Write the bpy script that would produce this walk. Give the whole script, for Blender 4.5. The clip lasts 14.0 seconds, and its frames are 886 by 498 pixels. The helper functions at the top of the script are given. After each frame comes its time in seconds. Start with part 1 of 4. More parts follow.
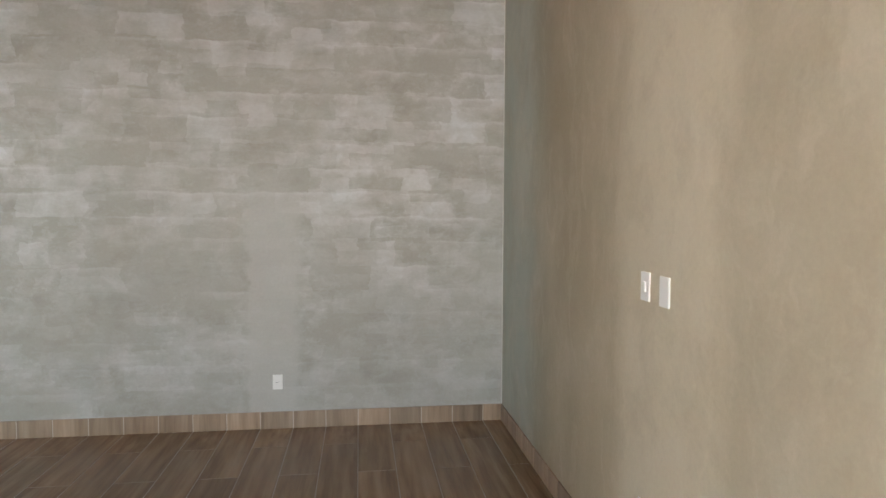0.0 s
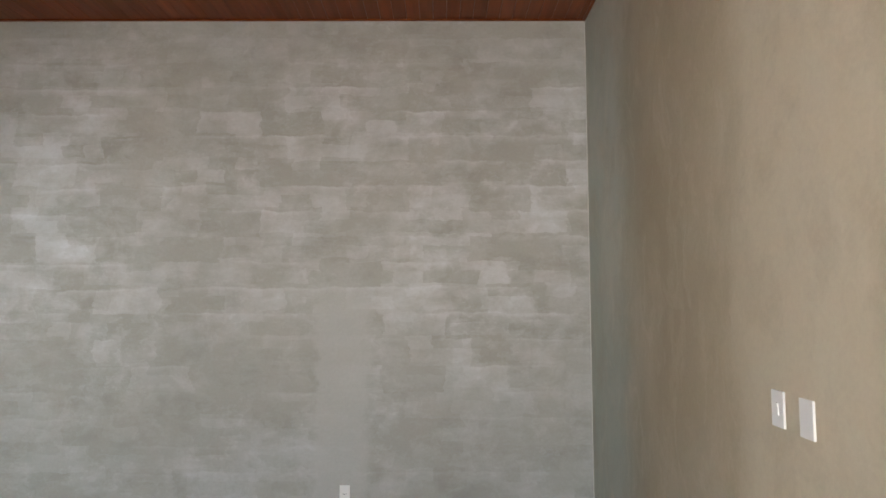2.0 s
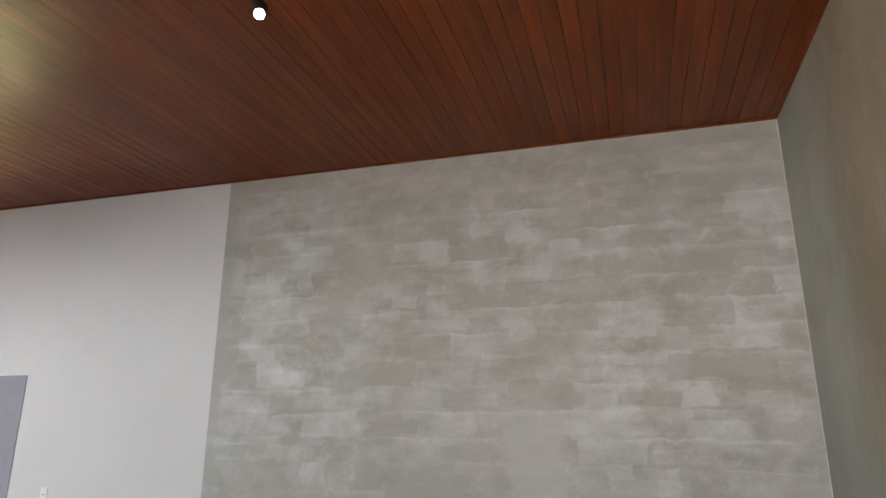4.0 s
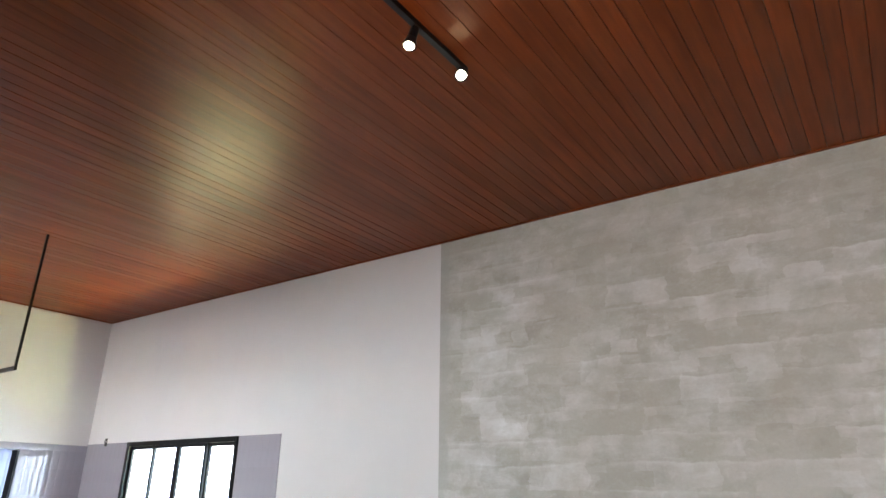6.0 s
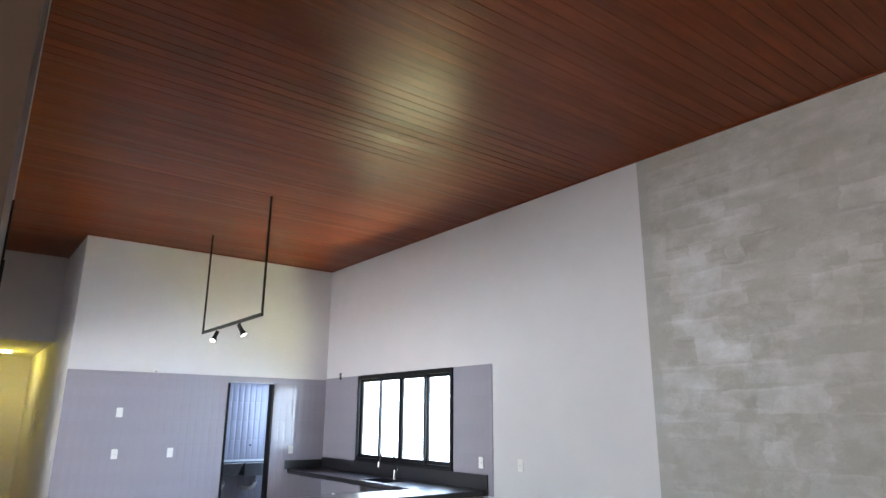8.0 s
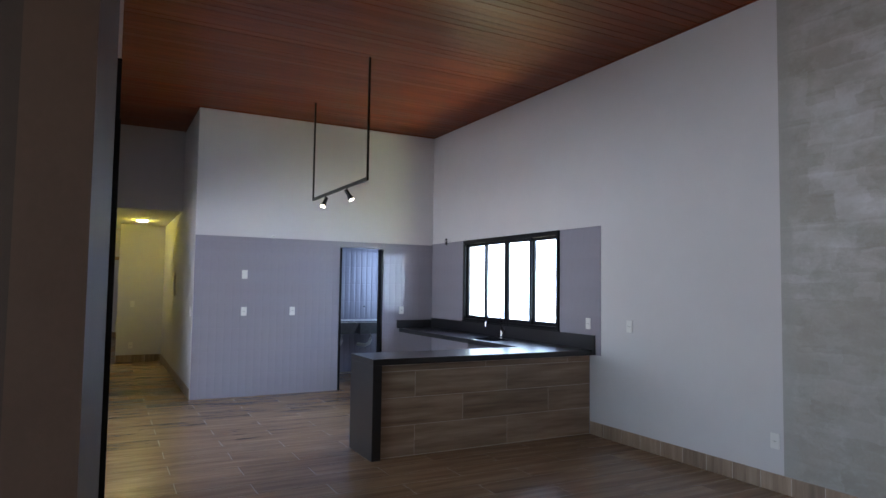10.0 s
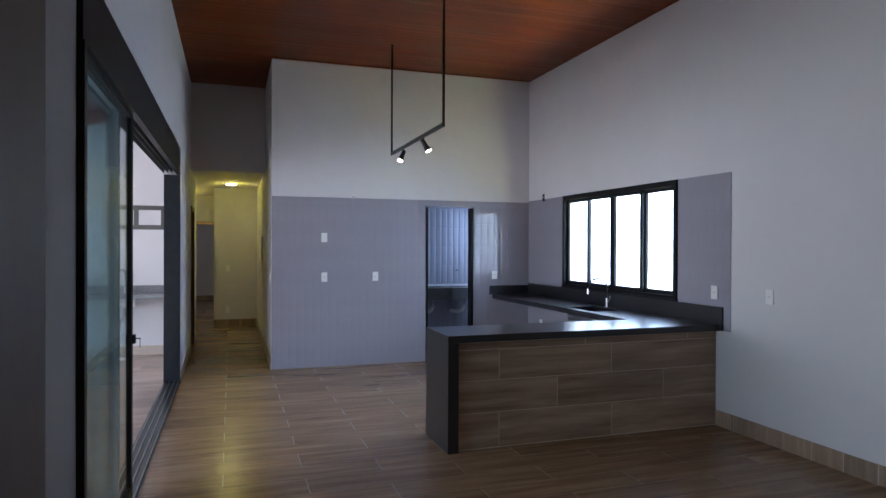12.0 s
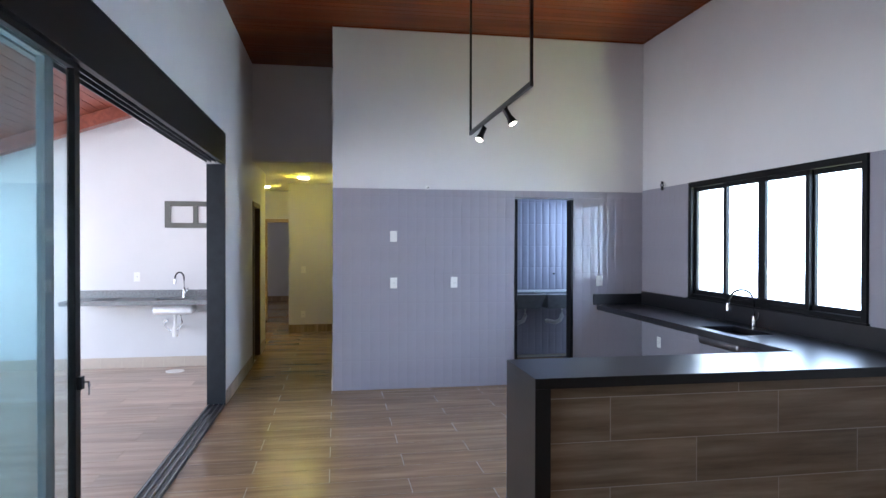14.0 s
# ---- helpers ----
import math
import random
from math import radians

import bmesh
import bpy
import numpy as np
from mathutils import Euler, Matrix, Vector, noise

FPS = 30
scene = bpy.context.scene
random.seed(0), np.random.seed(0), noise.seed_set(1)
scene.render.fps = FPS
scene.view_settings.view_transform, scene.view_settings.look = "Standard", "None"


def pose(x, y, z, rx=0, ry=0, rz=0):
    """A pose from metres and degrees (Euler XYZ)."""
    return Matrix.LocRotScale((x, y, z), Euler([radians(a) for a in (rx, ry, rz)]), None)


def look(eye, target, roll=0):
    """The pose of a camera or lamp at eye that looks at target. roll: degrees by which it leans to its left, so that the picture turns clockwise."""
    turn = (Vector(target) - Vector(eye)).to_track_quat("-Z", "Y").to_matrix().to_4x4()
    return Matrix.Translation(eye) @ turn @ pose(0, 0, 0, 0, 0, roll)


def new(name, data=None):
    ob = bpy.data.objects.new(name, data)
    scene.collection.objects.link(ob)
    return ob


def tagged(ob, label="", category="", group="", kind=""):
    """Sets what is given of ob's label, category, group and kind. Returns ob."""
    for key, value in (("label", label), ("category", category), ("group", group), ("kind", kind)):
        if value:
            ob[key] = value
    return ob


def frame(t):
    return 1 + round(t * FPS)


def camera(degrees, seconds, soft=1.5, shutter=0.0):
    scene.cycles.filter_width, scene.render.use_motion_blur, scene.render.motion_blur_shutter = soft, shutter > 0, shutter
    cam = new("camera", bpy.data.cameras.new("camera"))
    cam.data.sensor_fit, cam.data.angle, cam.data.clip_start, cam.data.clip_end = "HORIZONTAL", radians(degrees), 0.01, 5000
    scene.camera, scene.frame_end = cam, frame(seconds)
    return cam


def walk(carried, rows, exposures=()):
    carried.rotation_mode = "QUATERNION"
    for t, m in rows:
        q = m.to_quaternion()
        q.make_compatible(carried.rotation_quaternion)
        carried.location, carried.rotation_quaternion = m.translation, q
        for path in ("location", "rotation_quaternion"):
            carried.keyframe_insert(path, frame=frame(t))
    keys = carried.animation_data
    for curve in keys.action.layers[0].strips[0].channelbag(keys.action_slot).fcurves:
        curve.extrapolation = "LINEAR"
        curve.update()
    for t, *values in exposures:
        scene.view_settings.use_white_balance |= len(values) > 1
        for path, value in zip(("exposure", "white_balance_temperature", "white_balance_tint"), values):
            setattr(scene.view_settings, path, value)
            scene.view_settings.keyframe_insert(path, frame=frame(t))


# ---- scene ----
cam = camera(69.5, 14.0)
PATH = [
    (0, (9.262, -5.077, 1.703), (9.521, -3.097, 1.589), 0.2),
    (0.5, (9.254, -4.902, 1.718), (9.483, -2.917, 1.625), 0.2),
    (1, (9.27, -4.787, 1.734), (9.481, -2.798, 1.709), 0.2),
    (1.5, (9.305, -4.74, 1.748), (9.418, -2.744, 1.812), -0.0),
    (2, (9.319, -4.73, 1.762), (9.324, -2.736, 1.92), -0.1),
    (2.5, (9.317, -4.731, 1.787), (9.21, -2.75, 2.041), -0.3),
    (3, (9.335, -4.731, 1.81), (9.073, -2.779, 2.158), -0.2),
    (5.5, (9.241, -4.631, 1.645), (8.302, -3.016, 2.359), 0.7),
    (6, (9.218, -4.706, 1.649), (8.142, -3.176, 2.357), 0.6),
    (6.5, (9.22, -4.689, 1.677), (8.014, -3.252, 2.374), 0.5),
    (7, (9.197, -4.665, 1.641), (7.856, -3.354, 2.337), 0.5),
    (7.5, (9.19, -4.688, 1.641), (7.745, -3.457, 2.269), 0.4),
    (8, (9.158, -4.688, 1.613), (7.617, -3.52, 2.125), 0.4),
    (8.5, (9.139, -4.706, 1.565), (7.514, -3.606, 1.954), 0.4),
    (9, (9.13, -4.715, 1.535), (7.444, -3.671, 1.801), 0.4),
    (11.5, (8.498, -4.192, 1.529), (6.642, -3.448, 1.524), 0.3),
    (12, (8.237, -4.025, 1.551), (6.339, -3.394, 1.542), 0.2),
    (12.5, (7.899, -3.891, 1.548), (5.98, -3.328, 1.538), 0.2),
    (13, (7.581, -3.752, 1.554), (5.648, -3.236, 1.541), 0.2),
    (13.5, (7.259, -3.591, 1.569), (5.294, -3.218, 1.551), 0.1),
    (14, (6.917, -3.506, 1.581), (4.945, -3.175, 1.563), 0.1),
]
EXPOSURES = [(0, 3.1, 6800, 11), (1.5, 3.02, 6750, 11), (2.5, 2.88, 6700, 12), (3, 2.78, 6700, 12), (5.5, 3.15, 6600, 13), (7, 3.15, 6500, 13), (9, 2.36, 6060, 15), (11.5, 1.70, 5850, 17), (12.5, 2.12, 5830, 15), (13, 2.28, 5830, 15), (14, 2.36, 5820, 15)]
walk(cam, [(t, look(eye, target, roll)) for t, eye, target, roll in PATH], EXPOSURES)

# ---------------------------------------------------------------- world and large lights
world = bpy.data.worlds.new("world")
scene.world = world
world.use_nodes = True
wn = world.node_tree
sky = wn.nodes.new("ShaderNodeTexSky")
sky.sky_type, sky.sun_disc = "NISHITA", False
sky.sun_elevation, sky.sun_rotation = radians(80), radians(0)
wn.links.new(sky.outputs[0], wn.nodes["Background"].inputs[0])
wn.nodes["Background"].inputs[1].default_value = 0.12

sun = new("sun", bpy.data.lights.new("sun", "SUN"))
sun.data.energy, sun.data.angle, sun.data.color = 5.0, radians(0.5), (1.0, 0.95, 0.88)
sun.matrix_world = look((0, 0, 20), (0.8, -3.5, 0))


def window_light(name, eye, target, w, h, power, color):
    ob = new(name, bpy.data.lights.new(name, "AREA"))
    ob.data.shape, ob.data.size, ob.data.size_y, ob.data.energy, ob.data.color = "RECTANGLE", w, h, power, color
    ob.matrix_world = look(eye, target)
    return ob


window_light("sky_light_kitchen_window", (2.1, 0.78, 2.35), (2.1, -1.5, 0.55), 2.6, 1.3, 26, (0.60, 0.78, 1.0))
window_light("sky_light_veranda", (2.6, -8.6, 1.6), (2.6, -4.0, 0.0), 9.0, 1.7, 70, (0.80, 0.92, 1.0))
# added fill for the east wall, set in an unseen opening of the return wall
window_light("fill_light_east_wall", (7.1, -6.5, 1.3), (10.42, -4.2, 1.6), 2.4, 2.3, 2.7, (0.92, 0.96, 1.0))
window_light("sky_light_front", (8.6, -8.25, 1.35), (7.8, -3.0, 3.3), 2.3, 2.4, 15.0, (0.92, 0.96, 1.0))
# added laundry fill, hung on the room side of an unseen opaque pane
window_light("fill_light_laundry", (-1.2, 0.085, 1.25), (-1.55, -0.9, 1.0), 0.8, 1.9, 6.5, (0.52, 0.72, 1.0))
# unseen fill added in the bedroom; the wall behind it is closed
window_light("fill_light_bedroom", (-9.0, -6.95, 1.5), (-9.0, -3.0, 1.4), 1.5, 1.1, 1.5, (1.0, 0.95, 0.88))


def point_light(name, p, power, color, size=0.04):
    ob = new(name, bpy.data.lights.new(name, "POINT"))
    ob.data.energy, ob.data.color, ob.data.shadow_soft_size = power, color, size
    ob.location = p
    return ob


def spot_light(name, p, target, power, color, cone=55):
    ob = new(name, bpy.data.lights.new(name, "SPOT"))
    ob.data.energy, ob.data.color, ob.data.shadow_soft_size = power, color, 0.025
    ob.data.spot_size, ob.data.spot_blend = radians(cone), 0.5
    ob.matrix_world = look(p, target)
    return ob


# ---------------------------------------------------------------- materials
def nodes_of(name):
    m = bpy.data.materials.new(name)
    m.use_nodes = True
    t = m.node_tree
    return m, t, t.nodes["Principled BSDF"]


def ramp(t, src, stops):
    r = t.nodes.new("ShaderNodeValToRGB")
    el = r.color_ramp.elements
    while len(el) < len(stops):
        el.new(0.5)
    for e, (p, c) in zip(el, stops):
        e.position, e.color = p, (*c, 1)
    t.links.new(src, r.inputs[0])
    return r.outputs[0]


def noise_tex(t, vec, scale, detail=6, rough=0.6, stretch=(1, 1, 1)):
    mp = t.nodes.new("ShaderNodeMapping")
    mp.inputs["Scale"].default_value = stretch
    t.links.new(vec, mp.inputs[0])
    n = t.nodes.new("ShaderNodeTexNoise")
    n.inputs["Scale"].default_value, n.inputs["Detail"].default_value, n.inputs["Roughness"].default_value = scale, detail, rough
    t.links.new(mp.outputs[0], n.inputs["Vector"])
    return n.outputs[0]


def mix(t, fac, a, b, kind="MIX"):
    n = t.nodes.new("ShaderNodeMix")
    n.data_type, n.blend_type = "RGBA", kind
    for sock, v in ((n.inputs[0], fac), (n.inputs[6], a), (n.inputs[7], b)):
        if isinstance(v, (int, float)):
            sock.default_value = v
        elif isinstance(v, tuple):
            sock.default_value = (*v, 1)
        else:
            t.links.new(v, sock)
    return n.outputs[2]


def bump(t, bsdf, height, strength, distance=0.01):
    b = t.nodes.new("ShaderNodeBump")
    b.inputs["Strength"].default_value, b.inputs["Distance"].default_value = strength, distance
    t.links.new(height, b.inputs["Height"])
    t.links.new(b.outputs[0], bsdf.inputs["Normal"])


def plain(name, color, rough=0.5, metal=0.0, vary=0.08, scale=6, grain=120, bumps=0.08, gloss=0.5):
    """Paint, plastic, metal: base colour with soft blotches and a fine grain in the relief."""
    m, t, b = nodes_of(name)
    co = t.nodes.new("ShaderNodeTexCoord").outputs["Object"]
    lo, hi = tuple(c * (1 - vary) for c in color), tuple(min(1, c * (1 + vary)) for c in color)
    t.links.new(ramp(t, noise_tex(t, co, scale), [(0.3, lo), (0.7, hi)]), b.inputs["Base Color"])
    b.inputs["Roughness"].default_value, b.inputs["Metallic"].default_value = rough, metal
    bump(t, b, noise_tex(t, co, grain, 3), bumps, 0.002)
    b.inputs["Specular IOR Level"].default_value = gloss
    return m


def calc(t, op, a, c=0.0):
    n = t.nodes.new("ShaderNodeMath")
    n.operation = op
    for sock, v in ((n.inputs[0], a), (n.inputs[1], c)):
        if isinstance(v, (int, float)):
            sock.default_value = v
        else:
            t.links.new(v, sock)
    return n.outputs[0]


def span(t, src, lo, hi, a=0.0, c=1.0, soft=False):
    """Maps lo..hi to a..c, clamped."""
    r = t.nodes.new("ShaderNodeMapRange")
    r.interpolation_type = "SMOOTHSTEP" if soft else "LINEAR"
    for key, v in (("From Min", lo), ("From Max", hi), ("To Min", a), ("To Max", c)):
        r.inputs[key].default_value = v
    t.links.new(src, r.inputs["Value"])
    return r.outputs[0]


def cloud(t, vec, scale, detail, rough, stretch, lo, hi, at=(0, 0, 0), warp=0.0):
    """Noise cut between two levels."""
    mp = t.nodes.new("ShaderNodeMapping")
    mp.inputs["Scale"].default_value, mp.inputs["Location"].default_value = stretch, at
    t.links.new(vec, mp.inputs[0])
    n = t.nodes.new("ShaderNodeTexNoise")
    n.inputs["Scale"].default_value, n.inputs["Detail"].default_value = scale, detail
    n.inputs["Roughness"].default_value, n.inputs["Distortion"].default_value = rough, warp
    t.links.new(mp.outputs[0], n.inputs["Vector"])
    return span(t, n.outputs[0], lo, hi)


def wander(t, co, scale, amount, detail=4):
    """Coordinates pushed about by noise, so that drawn edges turn ragged."""
    n = t.nodes.new("ShaderNodeTexNoise")
    n.inputs["Scale"].default_value, n.inputs["Detail"].default_value, n.inputs["Roughness"].default_value = scale, detail, 0.65
    t.links.new(co, n.inputs["Vector"])
    sub, mul = t.nodes.new("ShaderNodeVectorMath"), t.nodes.new("ShaderNodeVectorMath")
    sub.operation, mul.operation = "SUBTRACT", "MULTIPLY_ADD"
    sub.inputs[1].default_value, mul.inputs[1].default_value = (0.5, 0.5, 0.5), amount
    t.links.new(n.outputs["Color"], sub.inputs[0])
    t.links.new(sub.outputs[0], mul.inputs[0])
    t.links.new(co, mul.inputs[2])
    return mul.outputs[0]


def finish_cement(t, b, co, c, relief):
    f = ramp(t, noise_tex(t, co, 45, 5, 0.7), [(0.3, (0.45, 0.45, 0.45)), (0.7, (0.55, 0.55, 0.55))])
    t.links.new(mix(t, 0.4, c, f, "OVERLAY"), b.inputs["Base Color"])
    b.inputs["Roughness"].default_value, b.inputs["Specular IOR Level"].default_value = 0.5, 0.3
    bump(t, b, calc(t, "ADD", calc(t, "MULTIPLY", relief, 0.5), noise_tex(t, co, 7, 9, 0.7, (0.6, 0.6, 1.6))), 0.15, 0.006)


def block_cement(name, dark, mid, light, start, chase):
    """Burnt cement trowelled over block courses 19 cm high: pale squarish passes with a crisp upper edge between
    courses, cloudy below shoulder height. start: x of the finish's edge; chase: x0, x1, z of a smooth filled strip."""
    m, t, b = nodes_of(name)
    co = t.nodes.new("ShaderNodeTexCoord").outputs["Object"]
    wv = wander(t, co, 5.0, (0.24, 0.24, 0.075), 8)
    sp, so = t.nodes.new("ShaderNodeSeparateXYZ"), t.nodes.new("ShaderNodeSeparateXYZ")
    t.links.new(wv, sp.inputs[0])
    t.links.new(co, so.inputs[0])
    flat = t.nodes.new("ShaderNodeCombineXYZ")
    t.links.new(sp.outputs["X"], flat.inputs[0])
    t.links.new(sp.outputs["Z"], flat.inputs[1])

    def passes(width, height, offset, at):
        mp = t.nodes.new("ShaderNodeMapping")
        mp.inputs["Location"].default_value = (*at, 0)
        t.links.new(flat.outputs[0], mp.inputs[0])
        k = t.nodes.new("ShaderNodeTexBrick")
        k.offset, k.squash = offset, 1.0
        for key, v in (("Scale", 1.0), ("Mortar Size", 0.0), ("Bias", 0.0), ("Brick Width", width), ("Row Height", height)):
            k.inputs[key].default_value = v
        k.inputs["Color1"].default_value, k.inputs["Color2"].default_value = (0, 0, 0, 1), (1, 1, 1, 1)
        t.links.new(mp.outputs[0], k.inputs["Vector"])
        return k.outputs["Color"]

    # the upper two thirds show the courses, the lower part is cloudier
    courses = calc(t, "MULTIPLY", span(t, so.outputs["Z"], 1.0, 2.0, 0.35, 1.0, True), span(t, so.outputs["Z"], 3.1, 3.8, 1.0, 0.35, True))
    large, small = passes(0.46, 0.19, 0.41, (0.13, 0.05)), passes(0.21, 0.095, 0.37, (0.4, 0.02))
    soft = cloud(t, co, 2.6, 7, 0.62, (1, 1, 1.5), 0.30, 0.70)
    tone = calc(t, "ADD", calc(t, "ADD", calc(t, "MULTIPLY", large, 0.36), calc(t, "MULTIPLY", small, 0.26)), calc(t, "MULTIPLY", soft, 0.56))
    pale = calc(t, "MULTIPLY", span(t, tone, 0.52, 0.98), calc(t, "ADD", calc(t, "MULTIPLY", courses, 0.55), 0.18))
    # a bright ragged ridge where each pass ends, fading downwards
    level = calc(t, "FRACT", calc(t, "ADD", calc(t, "DIVIDE", sp.outputs["Z"], 0.19), calc(t, "MULTIPLY", cloud(t, co, 0.5, 2, 0.5, (1, 1, 0.4), 0, 1), 0.5)))
    ridge = calc(t, "MULTIPLY", calc(t, "POWER", level, 6.0), span(t, level, 0.93, 1.0, 1.0, 0.0))
    ridge = calc(t, "MULTIPLY", calc(t, "MULTIPLY", ridge, cloud(t, co, 1.9, 4, 0.6, (0.7, 0.7, 2.6), 0.47, 0.58, (4, 4, 3))), courses)
    # swirled clouds and small dabs everywhere
    swirl = cloud(t, wv, 3.4, 8, 0.68, (1, 1, 1.25), 0.48, 0.66, (7, 1, 2), 0.35)
    dabs = calc(t, "MULTIPLY", cloud(t, wv, 11.0, 5, 0.6, (1, 1, 1.5), 0.52, 0.64, (2, 5, 1)), cloud(t, co, 1.6, 3, 0.5, (1, 1, 1), 0.45, 0.6, (9, 3, 5)))
    pale = calc(t, "ADD", calc(t, "ADD", pale, calc(t, "MULTIPLY", ridge, 0.62)), calc(t, "ADD", calc(t, "MULTIPLY", swirl, 0.30), calc(t, "MULTIPLY", dabs, 0.22)))
    drift = cloud(t, co, 0.55, 3, 0.5, (1, 1, 0.8), 0.34, 0.66, (3, 7, 1))
    pale = calc(t, "MULTIPLY", pale, calc(t, "ADD", calc(t, "MULTIPLY", drift, 0.35), 0.62))
    base = ramp(t, cloud(t, co, 0.8, 5, 0.6, (1, 1, 0.9), 0.30, 0.70), [(0.0, tuple(0.45 * p + 0.55 * q for p, q in zip(dark, mid))), (1.0, mid)])
    deep = calc(t, "MULTIPLY", cloud(t, wv, 2.4, 8, 0.66, (0.9, 0.9, 1.5), 0.50, 0.68, (5, 5, 5)), 0.6)
    c = mix(t, deep, base, dark)
    lit = span(t, pale, 0.0, 1.0)
    c = mix(t, lit, c, light)
    # smooth filled strip over the outlet, and the smooth margin along the painted wall
    x0, x1, z1 = chase
    strip = calc(t, "MULTIPLY", calc(t, "MULTIPLY", span(t, sp.outputs["X"], x0, x0 + 0.06, soft=True), span(t, sp.outputs["X"], x1 - 0.10, x1, 1.0, 0.0, True)), span(t, sp.outputs["Z"], z1 - 0.25, z1, 1.0, 0.0, True))
    margin = span(t, sp.outputs["X"], start + 0.07, start + 0.12, 1.0, 0.0, True)
    smooth = tuple(0.72 * p + 0.28 * q for p, q in zip(mid, light))
    c = mix(t, calc(t, "MULTIPLY", strip, 0.72), c, smooth)
    c = mix(t, calc(t, "MULTIPLY", margin, 0.6), c, tuple(0.8 * p for p in smooth))
    finish_cement(t, b, co, c, lit)
    return m


def cement(name, dark, mid, light, bands=()):
    """Smooth burnt cement with soft clouds; bands: colours along y, (y, colour) from the corner on, with ragged upright edges."""
    m, t, b = nodes_of(name)
    co = t.nodes.new("ShaderNodeTexCoord").outputs["Object"]
    wv = wander(t, co, 1.7, (0.3, 0.34, 0.3), 6)
    c = mid
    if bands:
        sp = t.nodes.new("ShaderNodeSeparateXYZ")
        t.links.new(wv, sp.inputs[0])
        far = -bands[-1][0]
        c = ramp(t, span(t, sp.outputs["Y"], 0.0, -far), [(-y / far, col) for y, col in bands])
    sweep = cloud(t, wv, 1.5, 7, 0.6, (1, 1.0, 0.55), 0.42, 0.66, (2, 6, 3), 0.4)
    blot = cloud(t, wv, 3.2, 8, 0.66, (1, 1, 0.7), 0.48, 0.68, (8, 1, 4))
    swirl = cloud(t, wv, 5.0, 6, 0.6, (1, 1, 0.5), 0.52, 0.66, (1, 9, 2), 1.4)
    c = mix(t, calc(t, "MULTIPLY", sweep, 0.30), c, light)
    c = mix(t, calc(t, "MULTIPLY", blot, 0.42), c, dark)
    c = mix(t, calc(t, "MULTIPLY", swirl, 0.16), c, light)
    finish_cement(t, b, co, c, blot)
    return m


def wood(name, dark, mid, light, axis=1, rough=0.35, per="object", grain=14.0, bands=0.5, coat=0.0, amber=(1, 1, 1), gloss=0.5, tones=(0.40, 0.58)):
    """Wood grain drawn out along one axis, each piece with its own tone and shift."""
    m, t, b = nodes_of(name)
    co = t.nodes.new("ShaderNodeTexCoord").outputs["Object"]
    if per == "object":
        rnd = t.nodes.new("ShaderNodeObjectInfo").outputs["Random"]
    else:
        rnd = t.nodes.new("ShaderNodeNewGeometry").outputs["Random Per Island"]
    sc = t.nodes.new("ShaderNodeVectorMath")
    sc.operation = "SCALE"
    sc.inputs[0].default_value = (37.0, 53.0, 29.0)
    t.links.new(rnd, sc.inputs["Scale"])
    ad = t.nodes.new("ShaderNodeVectorMath")
    t.links.new(co, ad.inputs[0])
    t.links.new(sc.outputs[0], ad.inputs[1])
    st = [1.0, 1.0, 1.0]
    st[axis] = 0.07
    g = noise_tex(t, ad.outputs[0], grain, 7, 0.62, tuple(st))
    st[axis] = 0.16
    g2 = noise_tex(t, ad.outputs[0], grain * 0.35, 4, 0.5, tuple(st))
    c = ramp(t, g, [(0.28, dark), (0.5, mid), (0.74, light)])
    s = ramp(t, g2, [(0.35, (0.38, 0.38, 0.38)), (0.65, (0.60, 0.60, 0.60))])
    c = mix(t, bands, c, s, "OVERLAY")
    tone = ramp(t, rnd, [(0.0, (tones[0],) * 3), (1.0, (tones[1],) * 3)])
    c = mix(t, 0.6, c, tone, "OVERLAY")
    t.links.new(c, b.inputs["Base Color"])
    if per == "island":
        t.links.new(calc(t, "MULTIPLY", span(t, calc(t, "FRACT", calc(t, "MULTIPLY", rnd, 7.31)), 0.0, 1.0, 0.9, 1.1), rough), b.inputs["Roughness"])
    else:
        b.inputs["Roughness"].default_value = rough
    b.inputs["Coat Weight"].default_value = coat
    b.inputs["Specular IOR Level"].default_value = gloss
    b.inputs["Specular Tint"].default_value = (*amber, 1)
    b.inputs["Coat Roughness"].default_value = 0.18
    bump(t, b, g, 0.06, 0.003)
    return m


def glass(name, color):
    """Thin flat glass: clear tinted body, gloss by Fresnel."""
    m, t, b = nodes_of(name)
    t.nodes.remove(b)
    tr, gl, mx, fr = (t.nodes.new(k) for k in ("ShaderNodeBsdfTransparent", "ShaderNodeBsdfGlossy", "ShaderNodeMixShader", "ShaderNodeLayerWeight"))
    pw, mr = t.nodes.new("ShaderNodeMath"), t.nodes.new("ShaderNodeMapRange")
    pw.operation = "POWER"
    pw.inputs[1].default_value = 5.0
    mr.inputs["To Min"].default_value, mr.inputs["To Max"].default_value = 0.04, 0.5
    tr.inputs[0].default_value = (*color, 1)
    gl.inputs["Roughness"].default_value = 0.02
    t.links.new(fr.outputs["Facing"], pw.inputs[0])
    t.links.new(pw.outputs[0], mr.inputs["Value"])
    t.links.new(mr.outputs[0], mx.inputs[0])
    t.links.new(tr.outputs[0], mx.inputs[1])
    t.links.new(gl.outputs[0], mx.inputs[2])
    t.links.new(mx.outputs[0], t.nodes["Material Output"].inputs[0])
    return m


def glow(name, color, strength):
    m, t, b = nodes_of(name)
    b.inputs["Base Color"].default_value = (*color, 1)
    b.inputs["Emission Color"].default_value = (*color, 1)
    b.inputs["Emission Strength"].default_value = strength
    return m


